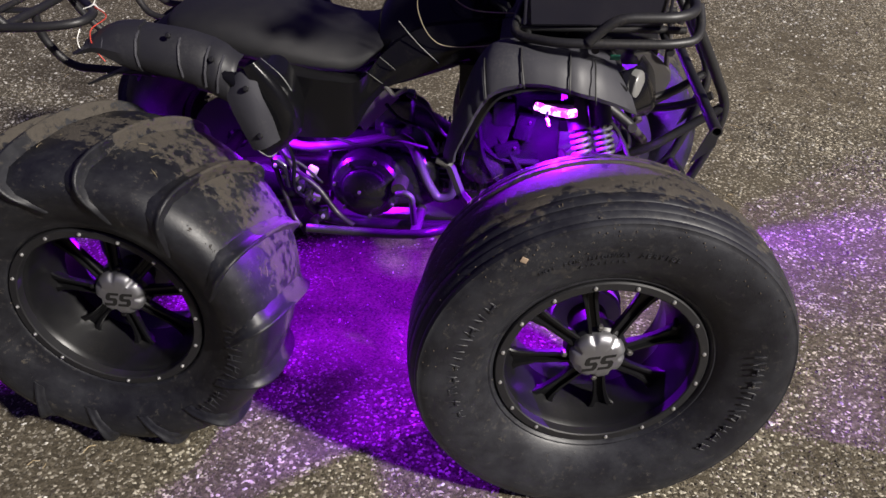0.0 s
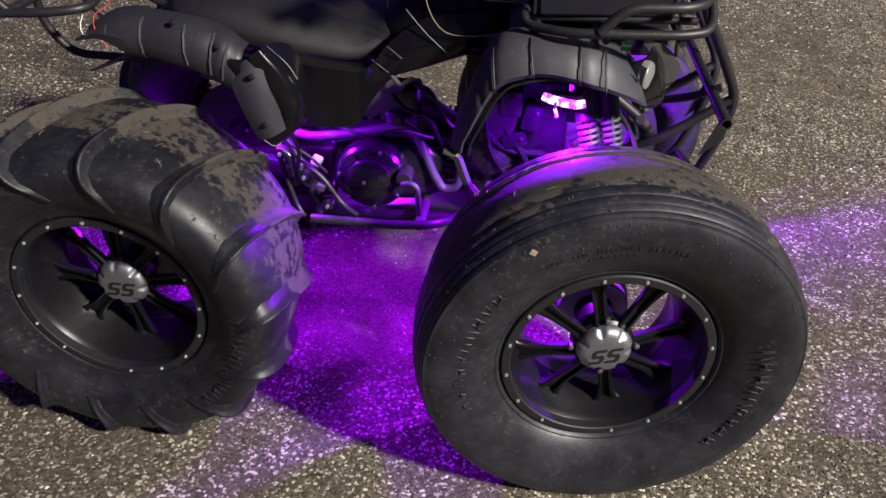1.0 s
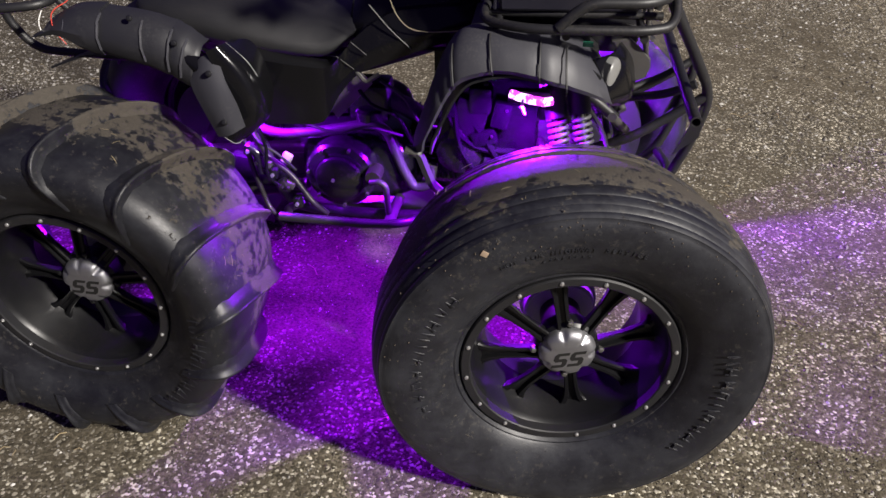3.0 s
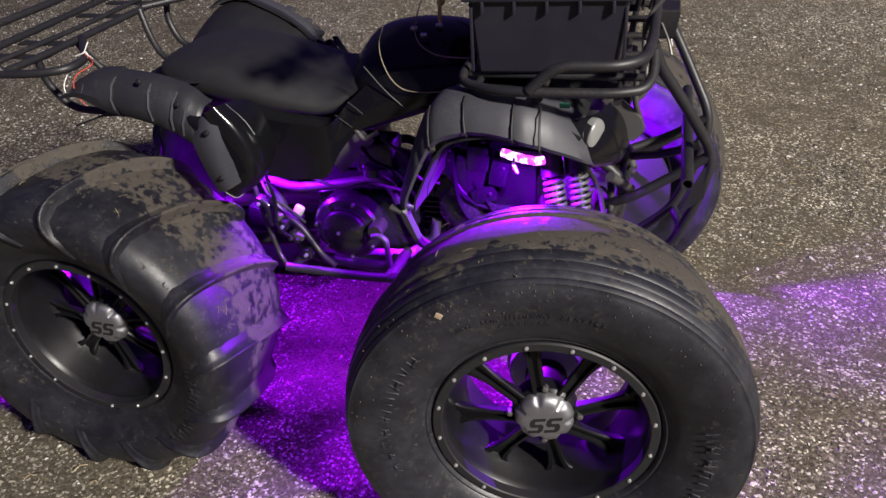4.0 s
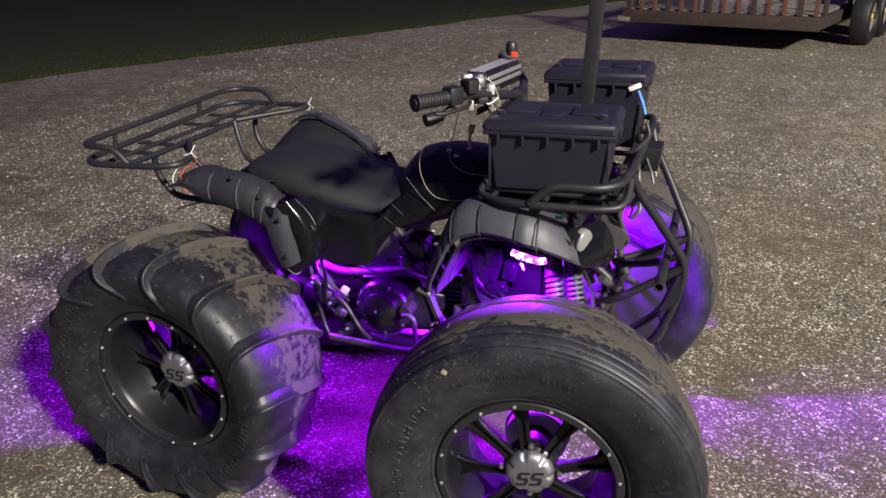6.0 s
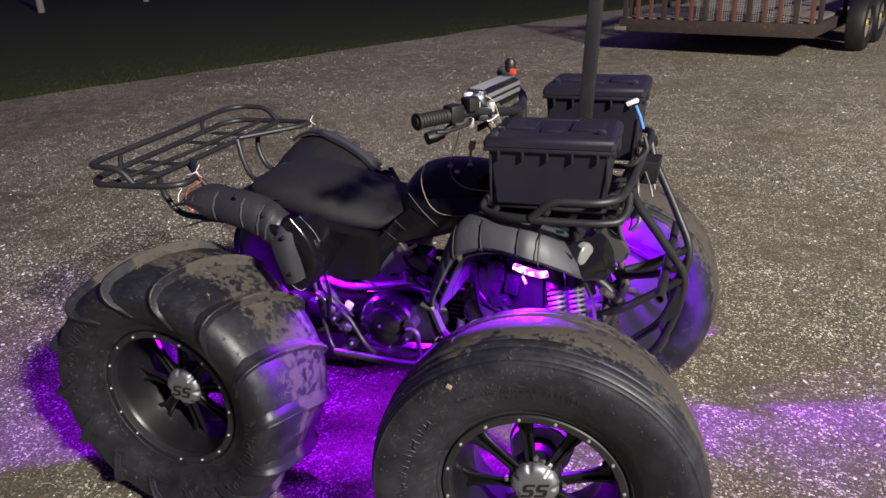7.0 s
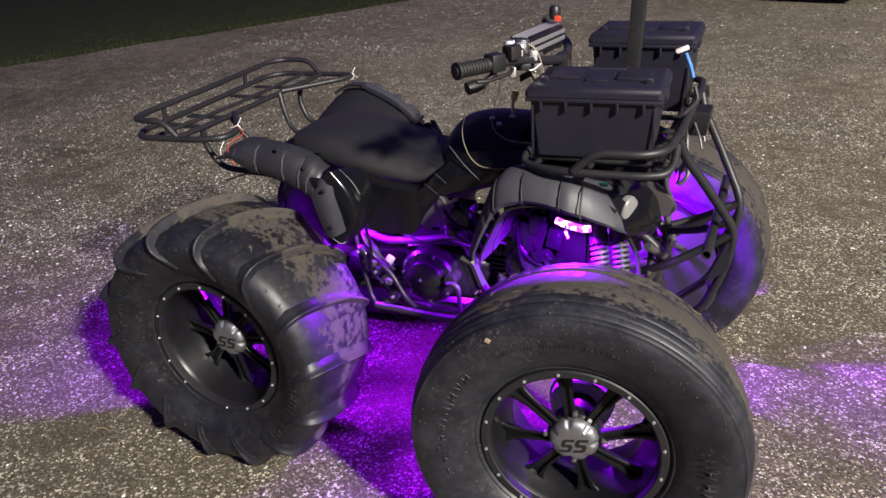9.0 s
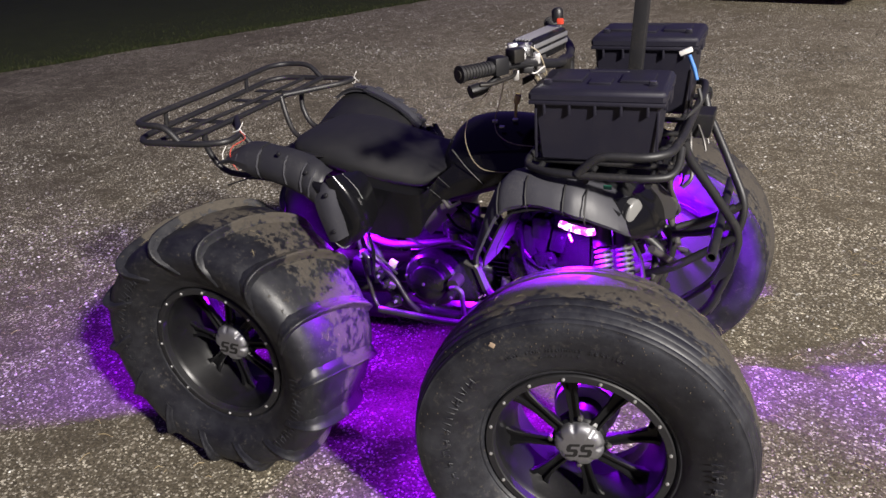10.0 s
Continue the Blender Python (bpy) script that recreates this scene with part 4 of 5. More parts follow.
# ---------- engine and frame ----------
eng = part("engine_case", loft([super_ring(x, zt, zb, w, w, 20, 3.5) for x, zt, zb, w in ((-0.13, 0.52, 0.40, 0.08), (-0.11, 0.56, 0.385, 0.105), (0.0, 0.57, 0.38, 0.12), (0.09, 0.56, 0.385, 0.115), (0.14, 0.52, 0.40, 0.08))]), ENGINE, quad, "black oily engine crankcase", 40)
b2 = lathe([(0, -0.038), (0.045, -0.038), (0.052, -0.034), (0.056, -0.022), (0.074, -0.016), (0.080, -0.008), (0.080, 0.03)], 40)
part("clutch_cover", b2, ENGINE, eng, "round black clutch cover", 30, Matrix.Translation((-0.020, -0.150, 0.488)))
b2 = lathe([(0.056, -0.026), (0.060, -0.024), (0.060, -0.018), (0.056, -0.018)], 40, closed=True)
part("cover_lip", b2, ENGINE, eng, "", 30, Matrix.Translation((-0.020, -0.150, 0.488)))
for k in range(7):
    a = k * 0.9 + 0.3
    part("case_bolt", rod((-0.02 + 0.072 * math.cos(a), -0.175, 0.488 + 0.072 * math.sin(a)), (-0.02 + 0.072 * math.cos(a), -0.155, 0.488 + 0.072 * math.sin(a)), 0.004, 6), BARE, eng)
part("case_bolt", rod((-0.030, -0.192, 0.490), (-0.030, -0.185, 0.490), 0.004, 8), CHROME, eng)
part("gear_lever", tube([(0.060, -0.205, 0.500), (0.080, -0.215, 0.510), (0.095, -0.215, 0.500), (0.098, -0.215, 0.43)], 0.007, 0.02), PIPE, quad, "worn gear lever")
part("kick_boss", lathe([(0, -0.012), (0.016, -0.012), (0.018, 0.0), (0.018, 0.03)], 20), GREASE, eng, "", 30, Matrix.Translation((0.062, -0.185, 0.505)))
cyl = part("cylinder", block((0.10, 0.12, 0.10), (0.17, 0, 0.50), 0.01), ENGINE, quad, "finned engine cylinder")
for k in range(9):
    part("cooling_fin", block((0.005, 0.15, 0.125), (0.125 + 0.0125 * k, 0.012, 0.50), 0.0015), ENGINE, cyl)
part("cylinder_head", block((0.06, 0.15, 0.13), (0.26, 0, 0.50), 0.015), ENGINE, cyl)
carb = part("carburettor", block((0.09, 0.08, 0.085), (0.04, -0.06, 0.635), 0.012), ENGINE, quad, "black carburettor")
part("float_bowl", lathe([(0, 0), (0.028, 0), (0.032, 0.006), (0.032, 0.04), (0.026, 0.046), (0, 0.046)], 20), ENGINE, carb, "", 30, Matrix.Translation((0.04, -0.09, 0.58)) @ pose(0, 0, 0, 90, 0, 0))
part("intake_boot", tube([(0.07, -0.05, 0.63), (0.12, -0.03, 0.60), (0.15, 0, 0.56)], 0.022, 0.03, 14), RUBBER, carb)
part("air_filter", loft([super_ring(x, 0.69 - d, 0.58 + d, 0.06 - d, 0.06 - d, 16, 4) for x, d in ((-0.13, 0.01), (-0.12, 0), (-0.02, 0), (-0.01, 0.01))]), PLASTIC, quad, "black air box")
part("silver_bracket", tube([(0.035, -0.17, 0.745), (0.052, -0.178, 0.728), (0.058, -0.175, 0.72), (0.085, -0.165, 0.735)], 0.005, 0.01, 8), BARE, quad, "bright bent bracket")
part("torn_shield", shell([[(-0.03, -0.165, 0.66), (0.0, -0.16, 0.70), (0.04, -0.15, 0.735)], [(-0.02, -0.14, 0.62), (0.02, -0.13, 0.66), (0.06, -0.13, 0.70)]], 0.003), BARE, quad, "dirty bent metal shield")
# frame tubes
for s in (1, -1):
    part("frame_tube", tube([(-0.40, -0.10 * s, 0.70), (-0.22, -0.11 * s, 0.66), (0.05, -0.10 * s, 0.73), (0.30, -0.05 * s, 0.80), (0.42, -0.06 * s, 0.74)], 0.014, 0.06), TUBE, quad, "black frame tube")
    part("frame_tube", tube([(0.36, -0.05 * s, 0.78), (0.36, -0.08 * s, 0.55), (0.33, -0.10 * s, 0.36), (0.0, -0.11 * s, 0.355), (-0.17, -0.11 * s, 0.37), (-0.24, -0.11 * s, 0.62)], 0.014, 0.06), TUBE, quad, "black frame tube")
    part("frame_tube", tube([(0.36, -0.09 * s, 0.42), (0.56, -0.07 * s, 0.43), (0.60, -0.06 * s, 0.60), (0.42, -0.06 * s, 0.74)], 0.012, 0.05), TUBE, quad, "black frame tube")
    part("heel_guard", tube([(-0.25, -0.115 * s, 0.585), (-0.172, -0.112 * s, 0.558), (-0.085, -0.112 * s, 0.568), (0.052, -0.112 * s, 0.598), (0.084, -0.112 * s, 0.580), (0.112, -0.112 * s, 0.488), (0.140, -0.112 * s, 0.436), (0.174, -0.112 * s, 0.448), (0.184, -0.112 * s, 0.502)], 0.0115, 0.03, 12), PIPE, quad, "scuffed grey steel bent pipe")
    nerf = part("foot_rest_bar", tube([(-0.142, -0.250 * s, 0.426), (0.06, -0.250 * s, 0.421), (0.125, -0.252 * s, 0.428), (0.16, -0.22 * s, 0.42), (0.20, -0.10 * s, 0.37)], 0.0105, 0.05, 12), TUBE, quad, "scuffed black foot rest bar")
    part("foot_peg", rod((0.10, -0.24 * s, 0.415), (0.10, -0.10 * s, 0.40), 0.012), BARE, nerf)
    part("peg_arm", tube([(-0.12, -0.25 * s, 0.426), (-0.15, -0.18 * s, 0.40), (-0.15, -0.11 * s, 0.37)], 0.010, 0.03), GREASE, nerf)
    part("guard_strut", tube([(0.176, -0.338 * s, 0.655), (0.192, -0.337 * s, 0.652), (0.214, -0.330 * s, 0.582), (0.245, -0.26 * s, 0.50), (0.25, -0.11 * s, 0.46)], (0.010, 0.010, 0.010), 0.012, 6), PIPE, quad, "bent steel strut under the front flare")
    # rear shock, swing arm side and brake hoses
    part("swing_arm", tube([(-0.12, -0.10 * s, 0.42), (-0.30, -0.11 * s, 0.40), (-0.497, -0.11 * s, 0.376)], 0.018, 0.05), GREASE, quad, "greasy swing arm")
part("rear_axle", rod((-0.497, -0.40, 0.376), (-0.497, 0.40, 0.376), 0.018, 16), GREASE, quad, "rear axle")
part("front_axle_tube", rod((0.503, -0.40, 0.362), (0.503, 0.40, 0.362), 0.014, 12), GREASE, quad)
part("plug_cap", block((0.024, 0.014, 0.026), (-0.150, -0.135, 0.510), 0.006, Matrix.Rotation(0.5, 4, "Y")), PUTTY, quad, "pale rubber plug")
part("kick_stand", tube([(-0.21, -0.16, 0.585), (-0.185, -0.165, 0.53), (-0.13, -0.17, 0.485), (-0.085, -0.18, 0.42), (-0.05, -0.19, 0.40)], 0.007, 0.02), GREASE, quad, "thin linkage rod")
part("linkage", tube([(-0.235, -0.17, 0.60), (-0.215, -0.18, 0.50), (-0.19, -0.19, 0.41), (-0.15, -0.21, 0.375)], 0.006, 0.02), GREASE, quad, "thin linkage rod")
part("linkage", tube([(-0.215, -0.185, 0.56), (-0.195, -0.185, 0.545), (-0.19, -0.19, 0.50)], 0.012, 0.02), ENGINE, quad)
part("chain_guard", block((0.14, 0.03, 0.06), (-0.22, -0.125, 0.47), 0.008, Matrix.Rotation(0.2, 4, "Y")), ENGINE, quad)
part("skid_plate", block((0.55, 0.19, 0.008), (0.06, 0, 0.335), 0.003), GREASE, quad, "dirty skid plate")
part("battery_tray", block((0.16, 0.16, 0.08), (-0.26, 0, 0.66), 0.01), PLASTIC, quad)
part("rear_body", block((0.24, 0.28, 0.05), (-0.39, 0, 0.795), 0.02), PLASTIC, quad, "matte black rear body")
part("steering_cover", block((0.17, 0.22, 0.16), (0.36, 0, 0.80), 0.03), PLASTIC, quad, "black steering cover")
part("front_body", block((0.20, 0.26, 0.07), (0.50, 0, 0.815), 0.03), PLASTIC, quad, "matte black front body")


def spring(a, b, rad, wire, turns, n=9):
    a, b = Vector(a), Vector(b)
    d = (b - a).normalized()
    u = d.orthogonal().normalized()
    v = d.cross(u)
    pts = [a + (b - a) * k / (turns * 14) + (u * math.cos(2 * math.pi * k / 14) + v * math.sin(2 * math.pi * k / 14)) * rad for k in range(turns * 14 + 1)]
    return tube(pts, wire, 0, 6)


for s in (1, -1):
    for dx, dy, dz in ((0.010, 0.0, 0.0), (0.058, 0.012, 0.006)):
        top, low = Vector((0.425 + dx, -(0.115 - dy) * s, 0.725 + dz)), Vector((0.478 + dx, -(0.215 - dy) * s, 0.47 + dz))
        sh = part("front_shock", tube([top, low], 0.011, 0, 14), GREASE, quad, "front shock absorber")
        d = low - top
        part("sleeve", tube([top + d * 0.06, top + d * 0.30], 0.0235, 0, 20), PLASTIC, sh)
        part("coil_spring", spring(top + d * 0.30, top + d * 0.80, 0.019, 0.0042, 11), SPRING, sh, "dull silver coil spring", 60)
        part("spring_seat", tube([top + d * 0.08, top + d * 0.14], 0.026, 0, 20), PLASTIC, sh)
        part("spring_seat", tube([top + d * 0.80, top + d * 0.84], 0.026, 0, 20), PLASTIC, sh)
    for x in (0.42, 0.58):
        part("a_arm", tube([(x, -0.08 * s, 0.44), (0.503, -0.36 * s, 0.36)], 0.0115), GREASE, quad, "black suspension arm")
        part("a_arm", tube([(x, -0.08 * s, 0.56), (0.503, -0.34 * s, 0.47)], 0.0105), GREASE, quad, "black suspension arm")
    part("steering_knuckle", block((0.04, 0.05, 0.12), (0.503, -0.36 * s, 0.382), 0.012), GREASE, quad, "greasy steering knuckle")
    part("tie_rod", rod((0.56, -0.02 * s, 0.60), (0.60, -0.36 * s, 0.42), 0.008), BARE, quad, "steel tie rod")
    part("steering_link", tube([(0.565, -0.13 * s, 0.648), (0.605, -0.05 * s, 0.582)], 0.010, 0, 12), BARE, quad, "short bright steering link")
    part("brake_hose", tube(spline([(0.46, -0.05 * s, 0.70), (0.55, -0.16 * s, 0.62), (0.56, -0.28 * s, 0.52), (0.53, -0.36 * s, 0.42)], 5), 0.005, 0, 8), RUBBER, quad, "rubber brake hose")
part("wire_loom", tube(spline([(0.29, -0.19, 0.845), (0.30, -0.20, 0.80), (0.305, -0.19, 0.765), (0.32, -0.15, 0.73)], 5), 0.006, 0, 8), WIRE_GREEN, quad, "green-sheathed wire")
part("ignition_coil", block((0.05, 0.05, 0.06), (0.29, -0.11, 0.67), 0.01), ENGINE, quad)
# Filler block added to close the dark gap between flare leg and engine.
part("gap_filler", block((0.10, 0.20, 0.15), (0.255, 0, 0.765), 0.02), PLASTIC, quad, "black block added to fill the dark gap under the tank")
part("regulator_box", block((0.075, 0.03, 0.11), (0.265, -0.115, 0.615), 0.012, Matrix.Rotation(0.25, 4, "Y")), ENGINE, quad, "black regulator box")
part("fan_shroud", lathe([(0, -0.02), (0.035, -0.018), (0.05, -0.008), (0.055, 0.01), (0.055, 0.04)], 28), ENGINE, quad, "", 40, Matrix.Translation((0.245, -0.115, 0.54)))
# Added sheet: its black stands for the bay's shade and hides the gravel.
part("dark_bay_sheet", block((0.22, 0.008, 0.26), (0.30, -0.105, 0.655), 0.003), GLOSS, quad, "gloss black sheet added for the dark of the engine bay")
for k, pts in enumerate((((0.22, -0.12, 0.72), (0.235, -0.13, 0.64), (0.25, -0.14, 0.56), (0.30, -0.12, 0.47)), ((0.20, -0.12, 0.68), (0.24, -0.13, 0.60), (0.29, -0.13, 0.56), (0.37, -0.12, 0.55)), ((0.27, -0.12, 0.62), (0.31, -0.13, 0.57), (0.33, -0.12, 0.51), (0.31, -0.11, 0.44)))):
    part("hose", tube(spline(pts, 6), 0.006 + 0.0015 * (k % 3), 0, 8), GLOSS, quad, "black rubber hose")
for x, y, z in ((0.275, -0.113, 0.66), (0.315, -0.113, 0.60), (0.25, -0.113, 0.57), (0.30, -0.113, 0.70), (0.225, -0.113, 0.63)):
    part("bolt_head", rod((x, y - 0.006, z), (x, y + 0.004, z), 0.0055, 6), BARE, quad)
clutter = random.Random(12)
for k in range(7):
    x, z = -0.215 + 0.016 * k, 0.555 - 0.020 * k + clutter.uniform(-0.012, 0.012)
    joint = part("linkage_joint", block((0.020, 0.022, clutter.uniform(0.016, 0.030)), (x, -0.182 + 0.004 * (k % 3), z), 0.004, Matrix.Rotation(clutter.uniform(-0.6, 0.6), 4, "Y")), (ENGINE, GREASE, BARE)[k % 3], quad)
    part("joint_bolt", rod((x, -0.200, z), (x, -0.190, z), 0.0045, 6), CHROME if k % 3 == 0 else GREASE, joint)
for k, pts in enumerate((((-0.22, -0.16, 0.62), (-0.19, -0.19, 0.58), (-0.15, -0.19, 0.55), (-0.12, -0.17, 0.50)), ((-0.20, -0.17, 0.63), (-0.17, -0.20, 0.57), (-0.175, -0.20, 0.50), (-0.14, -0.18, 0.45)), ((-0.10, -0.15, 0.61), (-0.02, -0.17, 0.60), (0.05, -0.16, 0.61), (0.12, -0.13, 0.58)), ((0.02, -0.13, 0.70), (0.06, -0.15, 0.66), (0.11, -0.14, 0.63), (0.14, -0.12, 0.56)), ((0.08, -0.14, 0.71), (0.13, -0.15, 0.68), (0.16, -0.14, 0.62), (0.20, -0.12, 0.60)))):
    part("control_cable", tube(spline(pts, 6), 0.0035 + 0.001 * (k % 2), 0, 8), (RUBBER, GLOSS)[k % 2], quad, "thin black control cable")
for k in range(5):
    part("cylinder_rib", block((0.070, 0.010, 0.004), (0.155, -0.068, 0.470 + 0.014 * k), 0.001), ENGINE, quad, "")
for x, z, w, h in ((0.215, 0.655, 0.045, 0.050), (0.335, 0.64, 0.040, 0.060), (0.30, 0.585, 0.055, 0.035), (0.245, 0.71, 0.035, 0.028)):
    box_ob = part("relay_box", block((w, 0.026, h), (x, -0.125, z), 0.006, Matrix.Rotation(clutter.uniform(-0.3, 0.3), 4, "Y")), GLOSS, quad, "small gloss black relay box")
    part("box_screw", rod((x + w * 0.3, -0.142, z + h * 0.25), (x + w * 0.3, -0.134, z + h * 0.25), 0.0032, 6), GREASE, box_ob)
part("red_wire", tube(spline([(0.325, -0.20, 0.815), (0.345, -0.20, 0.800), (0.362, -0.19, 0.79)], 5), 0.004, 0, 8), WIRE_RED, quad, "short red wire end")
part("strut_clip", block((0.024, 0.016, 0.005), (0.178, -0.345, 0.659), 0.0015, Matrix.Rotation(0.35, 4, "Y")), BARE, quad, "bent bright metal clip")
part("oil_cooler", block((0.03, 0.18, 0.12), (0.40, 0, 0.56), 0.006), ENGINE, quad)
part("green_tag", block((0.018, 0.002, 0.012), (0.49, -0.295, 0.862), 0.001, Matrix.Rotation(0.4, 4, "X")), WIRE_GREEN, quad, "green plastic tag")

# violet rock lights: housing, lens and its lamp
# The last three pods are unseen, added to light the ground violet.
for x, y, z, aim, power, spread, wide in ((0.392, -0.182, 0.706, (0.30, -0.42, 0.12), 40, 180, 0.06), (0.400, 0.205, 0.700, (0.50, 0.50, 0.46), 95, 125, 0.12), (-0.240, -0.135, 0.682, (-0.12, -0.06, 0.0), 20, 160, 0.06), (-0.06, 0.21, 0.47, (-0.04, -0.06, 0.0), 15, 165, 0.06),
                                    (-0.37, 0.04, 0.60, (-1.4, -0.45, 0.0), 34, 110, 0.12), (0.42, 0.02, 0.585, (1.5, 0.62, 0.0), 2.6, 60, 0.05)):
    s = -1 if y < 0 else 1
    pod = part("rock_light", block((0.085, 0.022, 0.030), (x, y - 0.008 * s, z), 0.006), PLASTIC, quad, "small violet rock light")
    bm = bmesh.new()
    for dx, dz, w, tilt in ((-0.030, 0.008, 0.020, 0.25), (-0.010, 0.002, 0.034, 0.18), (0.014, -0.003, 0.030, 0.10), (0.036, -0.004, 0.026, -0.20)):
        block((w, 0.010, 0.017), (x + dx, y + 0.006 * s, z + dz), 0.005, Matrix.Rotation(tilt, 4, "Y"), bm, 3)
    part("lens", bm, GLOW, pod, "glowing violet lens")
    area_lamp("rock_lamp", (x, y + 0.022 * s, z - 0.012), aim, 0.014, power, VIOLET, spread, wide)
part("lens_tie", tube([(0.380, -0.194, 0.708), (0.379, -0.196, 0.695), (0.385, -0.190, 0.674)], 0.0030, 0.01, 8), WHITE, quad, "white cable tie")

# whip pole, blue tagged lead, black lamp box
part("pole", block((0.032, 0.032, 0.85), (0.499, 0.0, 1.275), 0.004, Matrix.Rotation(0.06, 4, "Y")), TUBE, quad, "square black steel pole")
part("pole_foot", block((0.09, 0.09, 0.02), (0.465, 0, 0.905), 0.004), TUBE, quad)
part("blue_lead", tube([(0.626, -0.003, 1.030), (0.618, 0.0, 1.055), (0.605, 0.0, 1.085)], (0.0045, 0.005, 0.0045), 0.01, 10), BLUE, quad, "blue taped lead")
part("lead_tip", block((0.030, 0.012, 0.012), (0.597, 0.0, 1.093), 0.004, Matrix.Rotation(-0.4, 4, "Y")), WHITE, quad, "white taped tip")
part("lead_wire", tube(spline([(0.632, -0.005, 1.01), (0.64, -0.02, 0.98), (0.62, -0.06, 0.96), (0.61, -0.10, 0.93), (0.62, -0.05, 0.905)], 5), 0.005, 0, 8), RUBBER, quad)
lamp_box = part("lamp_box", loft([[(0.645 + dx * w, 0.03 + dy * d, z) for dx, dy in ((-1, -1), (1, -1), (1, 1), (-1, 1))] for z, w, d in ((0.892, 0.018, 0.030), (0.896, 0.020, 0.034), (0.945, 0.026, 0.040), (0.950, 0.024, 0.038))]), PLASTIC, quad, "small black lamp box", 30)
for dy in (-0.028, 0.03):
    part("lamp_arm", tube([(0.632, 0.03 + dy, 0.935), (0.655, dy, 0.895), (0.662, dy - 0.01, 0.872)], 0.0026, 0.01, 8), BARE, lamp_box, "bright metal lamp arm")


# ---------- cases on the front rack ----------
def storage_case(at, rz, label, extra=0.0, wide=0.945):
    case = tagged(new("storage_case"), label, "storage case", "cases on the front rack")
    bm = loft([[(sx * (0.143 + g), sy * (0.098 + g), z) for sx, sy in ((-1, -0.93), (-0.95, -1), (0.95, -1), (1, -0.93), (1, 0.93), (0.95, 1), (-0.95, 1), (-1, 0.93))] for g, z in ((-0.016, 0.0), (-0.013, 0.004), (0.0, 0.137 + extra))])
    body_ob = part("body", bm, CASE, case, "", 30)
    for z, g, h in ((0.133, 0.006, 0.009),):
        part("rim", block((0.292 + 2 * g, 0.202 + 2 * g, h), (0, 0, z), 0.003), CASE, body_ob)
    for k in range(5):
        part("rib", block((0.006, 0.009, 0.022), (-0.115 + 0.0575 * k, -0.1025, 0.119), 0.002), CASE, body_ob)
    for sx in (-1, 1):
        part("corner_rib", block((0.006, 0.006, 0.112), (sx * 0.137, -0.0945, 0.062), 0.002), CASE, body_ob)
        for k in range(2):
            part("rib", block((0.009, 0.006, 0.022), (sx * 0.1465, -0.045 + 0.09 * k, 0.119), 0.002), CASE, body_ob)
    bm = loft([[(sx * (0.153 + g), sy * (0.105 + g), z) for sx, sy in ((-1, -0.93), (-0.95, -1), (0.95, -1), (1, -0.93), (1, 0.93), (0.95, 1), (-0.95, 1), (-1, 0.93))] for g, z in ((0.0, 0.139), (0.0, 0.150), (-0.003, 0.153), (-0.004, 0.156), (-0.008, 0.160), (-0.014, 0.162))])
    lid = part("lid", bm, CASE, case, "", 30)
    for sx in (-1, 1):
        part("lid_pad", block((0.075, 0.075, 0.007), (sx * 0.080, 0.0, 0.165), 0.003), CASE, lid)
        part("lid_eye", block((0.020, 0.012, 0.010), (sx * 0.118, -0.055, 0.166), 0.004), CASE, lid)
        part("lid_eye_wear", block((0.014, 0.008, 0.003), (sx * 0.118, -0.058, 0.1715), 0.001), ALLOY, lid, "bright worn lid eye")
        part("hinge", block((0.045, 0.010, 0.022), (sx * 0.075, 0.106, 0.135), 0.003), CASE, lid)
        part("latch", block((0.010, 0.045, 0.030), (sx * 0.151, 0.0, 0.130), 0.003), CASE, lid)
    part("lid_pad", block((0.05, 0.05, 0.006), (0, -0.03, 0.164), 0.002), CASE, lid)
    part("handle", tube([(-0.05, 0.07, 0.156), (-0.045, 0.07, 0.161), (0.045, 0.07, 0.161), (0.05, 0.07, 0.156)], 0.004, 0.01, 8), CASE, lid)
    for o in case.children_recursive:
        if o is not body_ob and not o.name.startswith("corner"):
            o.matrix_basis = Matrix.Translation((0, 0, extra)) if o.parent in (case, body_ob) else Matrix()
    case.matrix_basis = pose(*at, 0, 0, rz) @ Matrix.Diagonal((wide, 1, 1, 1))
    return case


storage_case((0.448, -0.168, 0.9035), 3, "dark grey plastic storage case with ribbed lid on the front rack")
storage_case((0.478, 0.235, 0.9035), 0, "taller dark grey plastic storage case beside the black pole", 0.036, 0.865)

# ---------- trailer behind ----------
RUST = worn("rusty_brown_steel", (0.045, 0.033, 0.028), 0.75, metal=0.2, dust=(0.25, 0.10, 0.05), amount=0.8, fine=60)
ORANGE = worn("rusted_orange_slat", (0.12, 0.048, 0.028), 0.75, dust=(0.10, 0.06, 0.04), amount=0.7, fine=50)
DECK = worn("pale_worn_decking", (0.20, 0.17, 0.135), 0.85, amount=0.6, fine=30)
MESH = material("galvanised_mesh", (0.45, 0.43, 0.38), 0.5, metal=0.6)


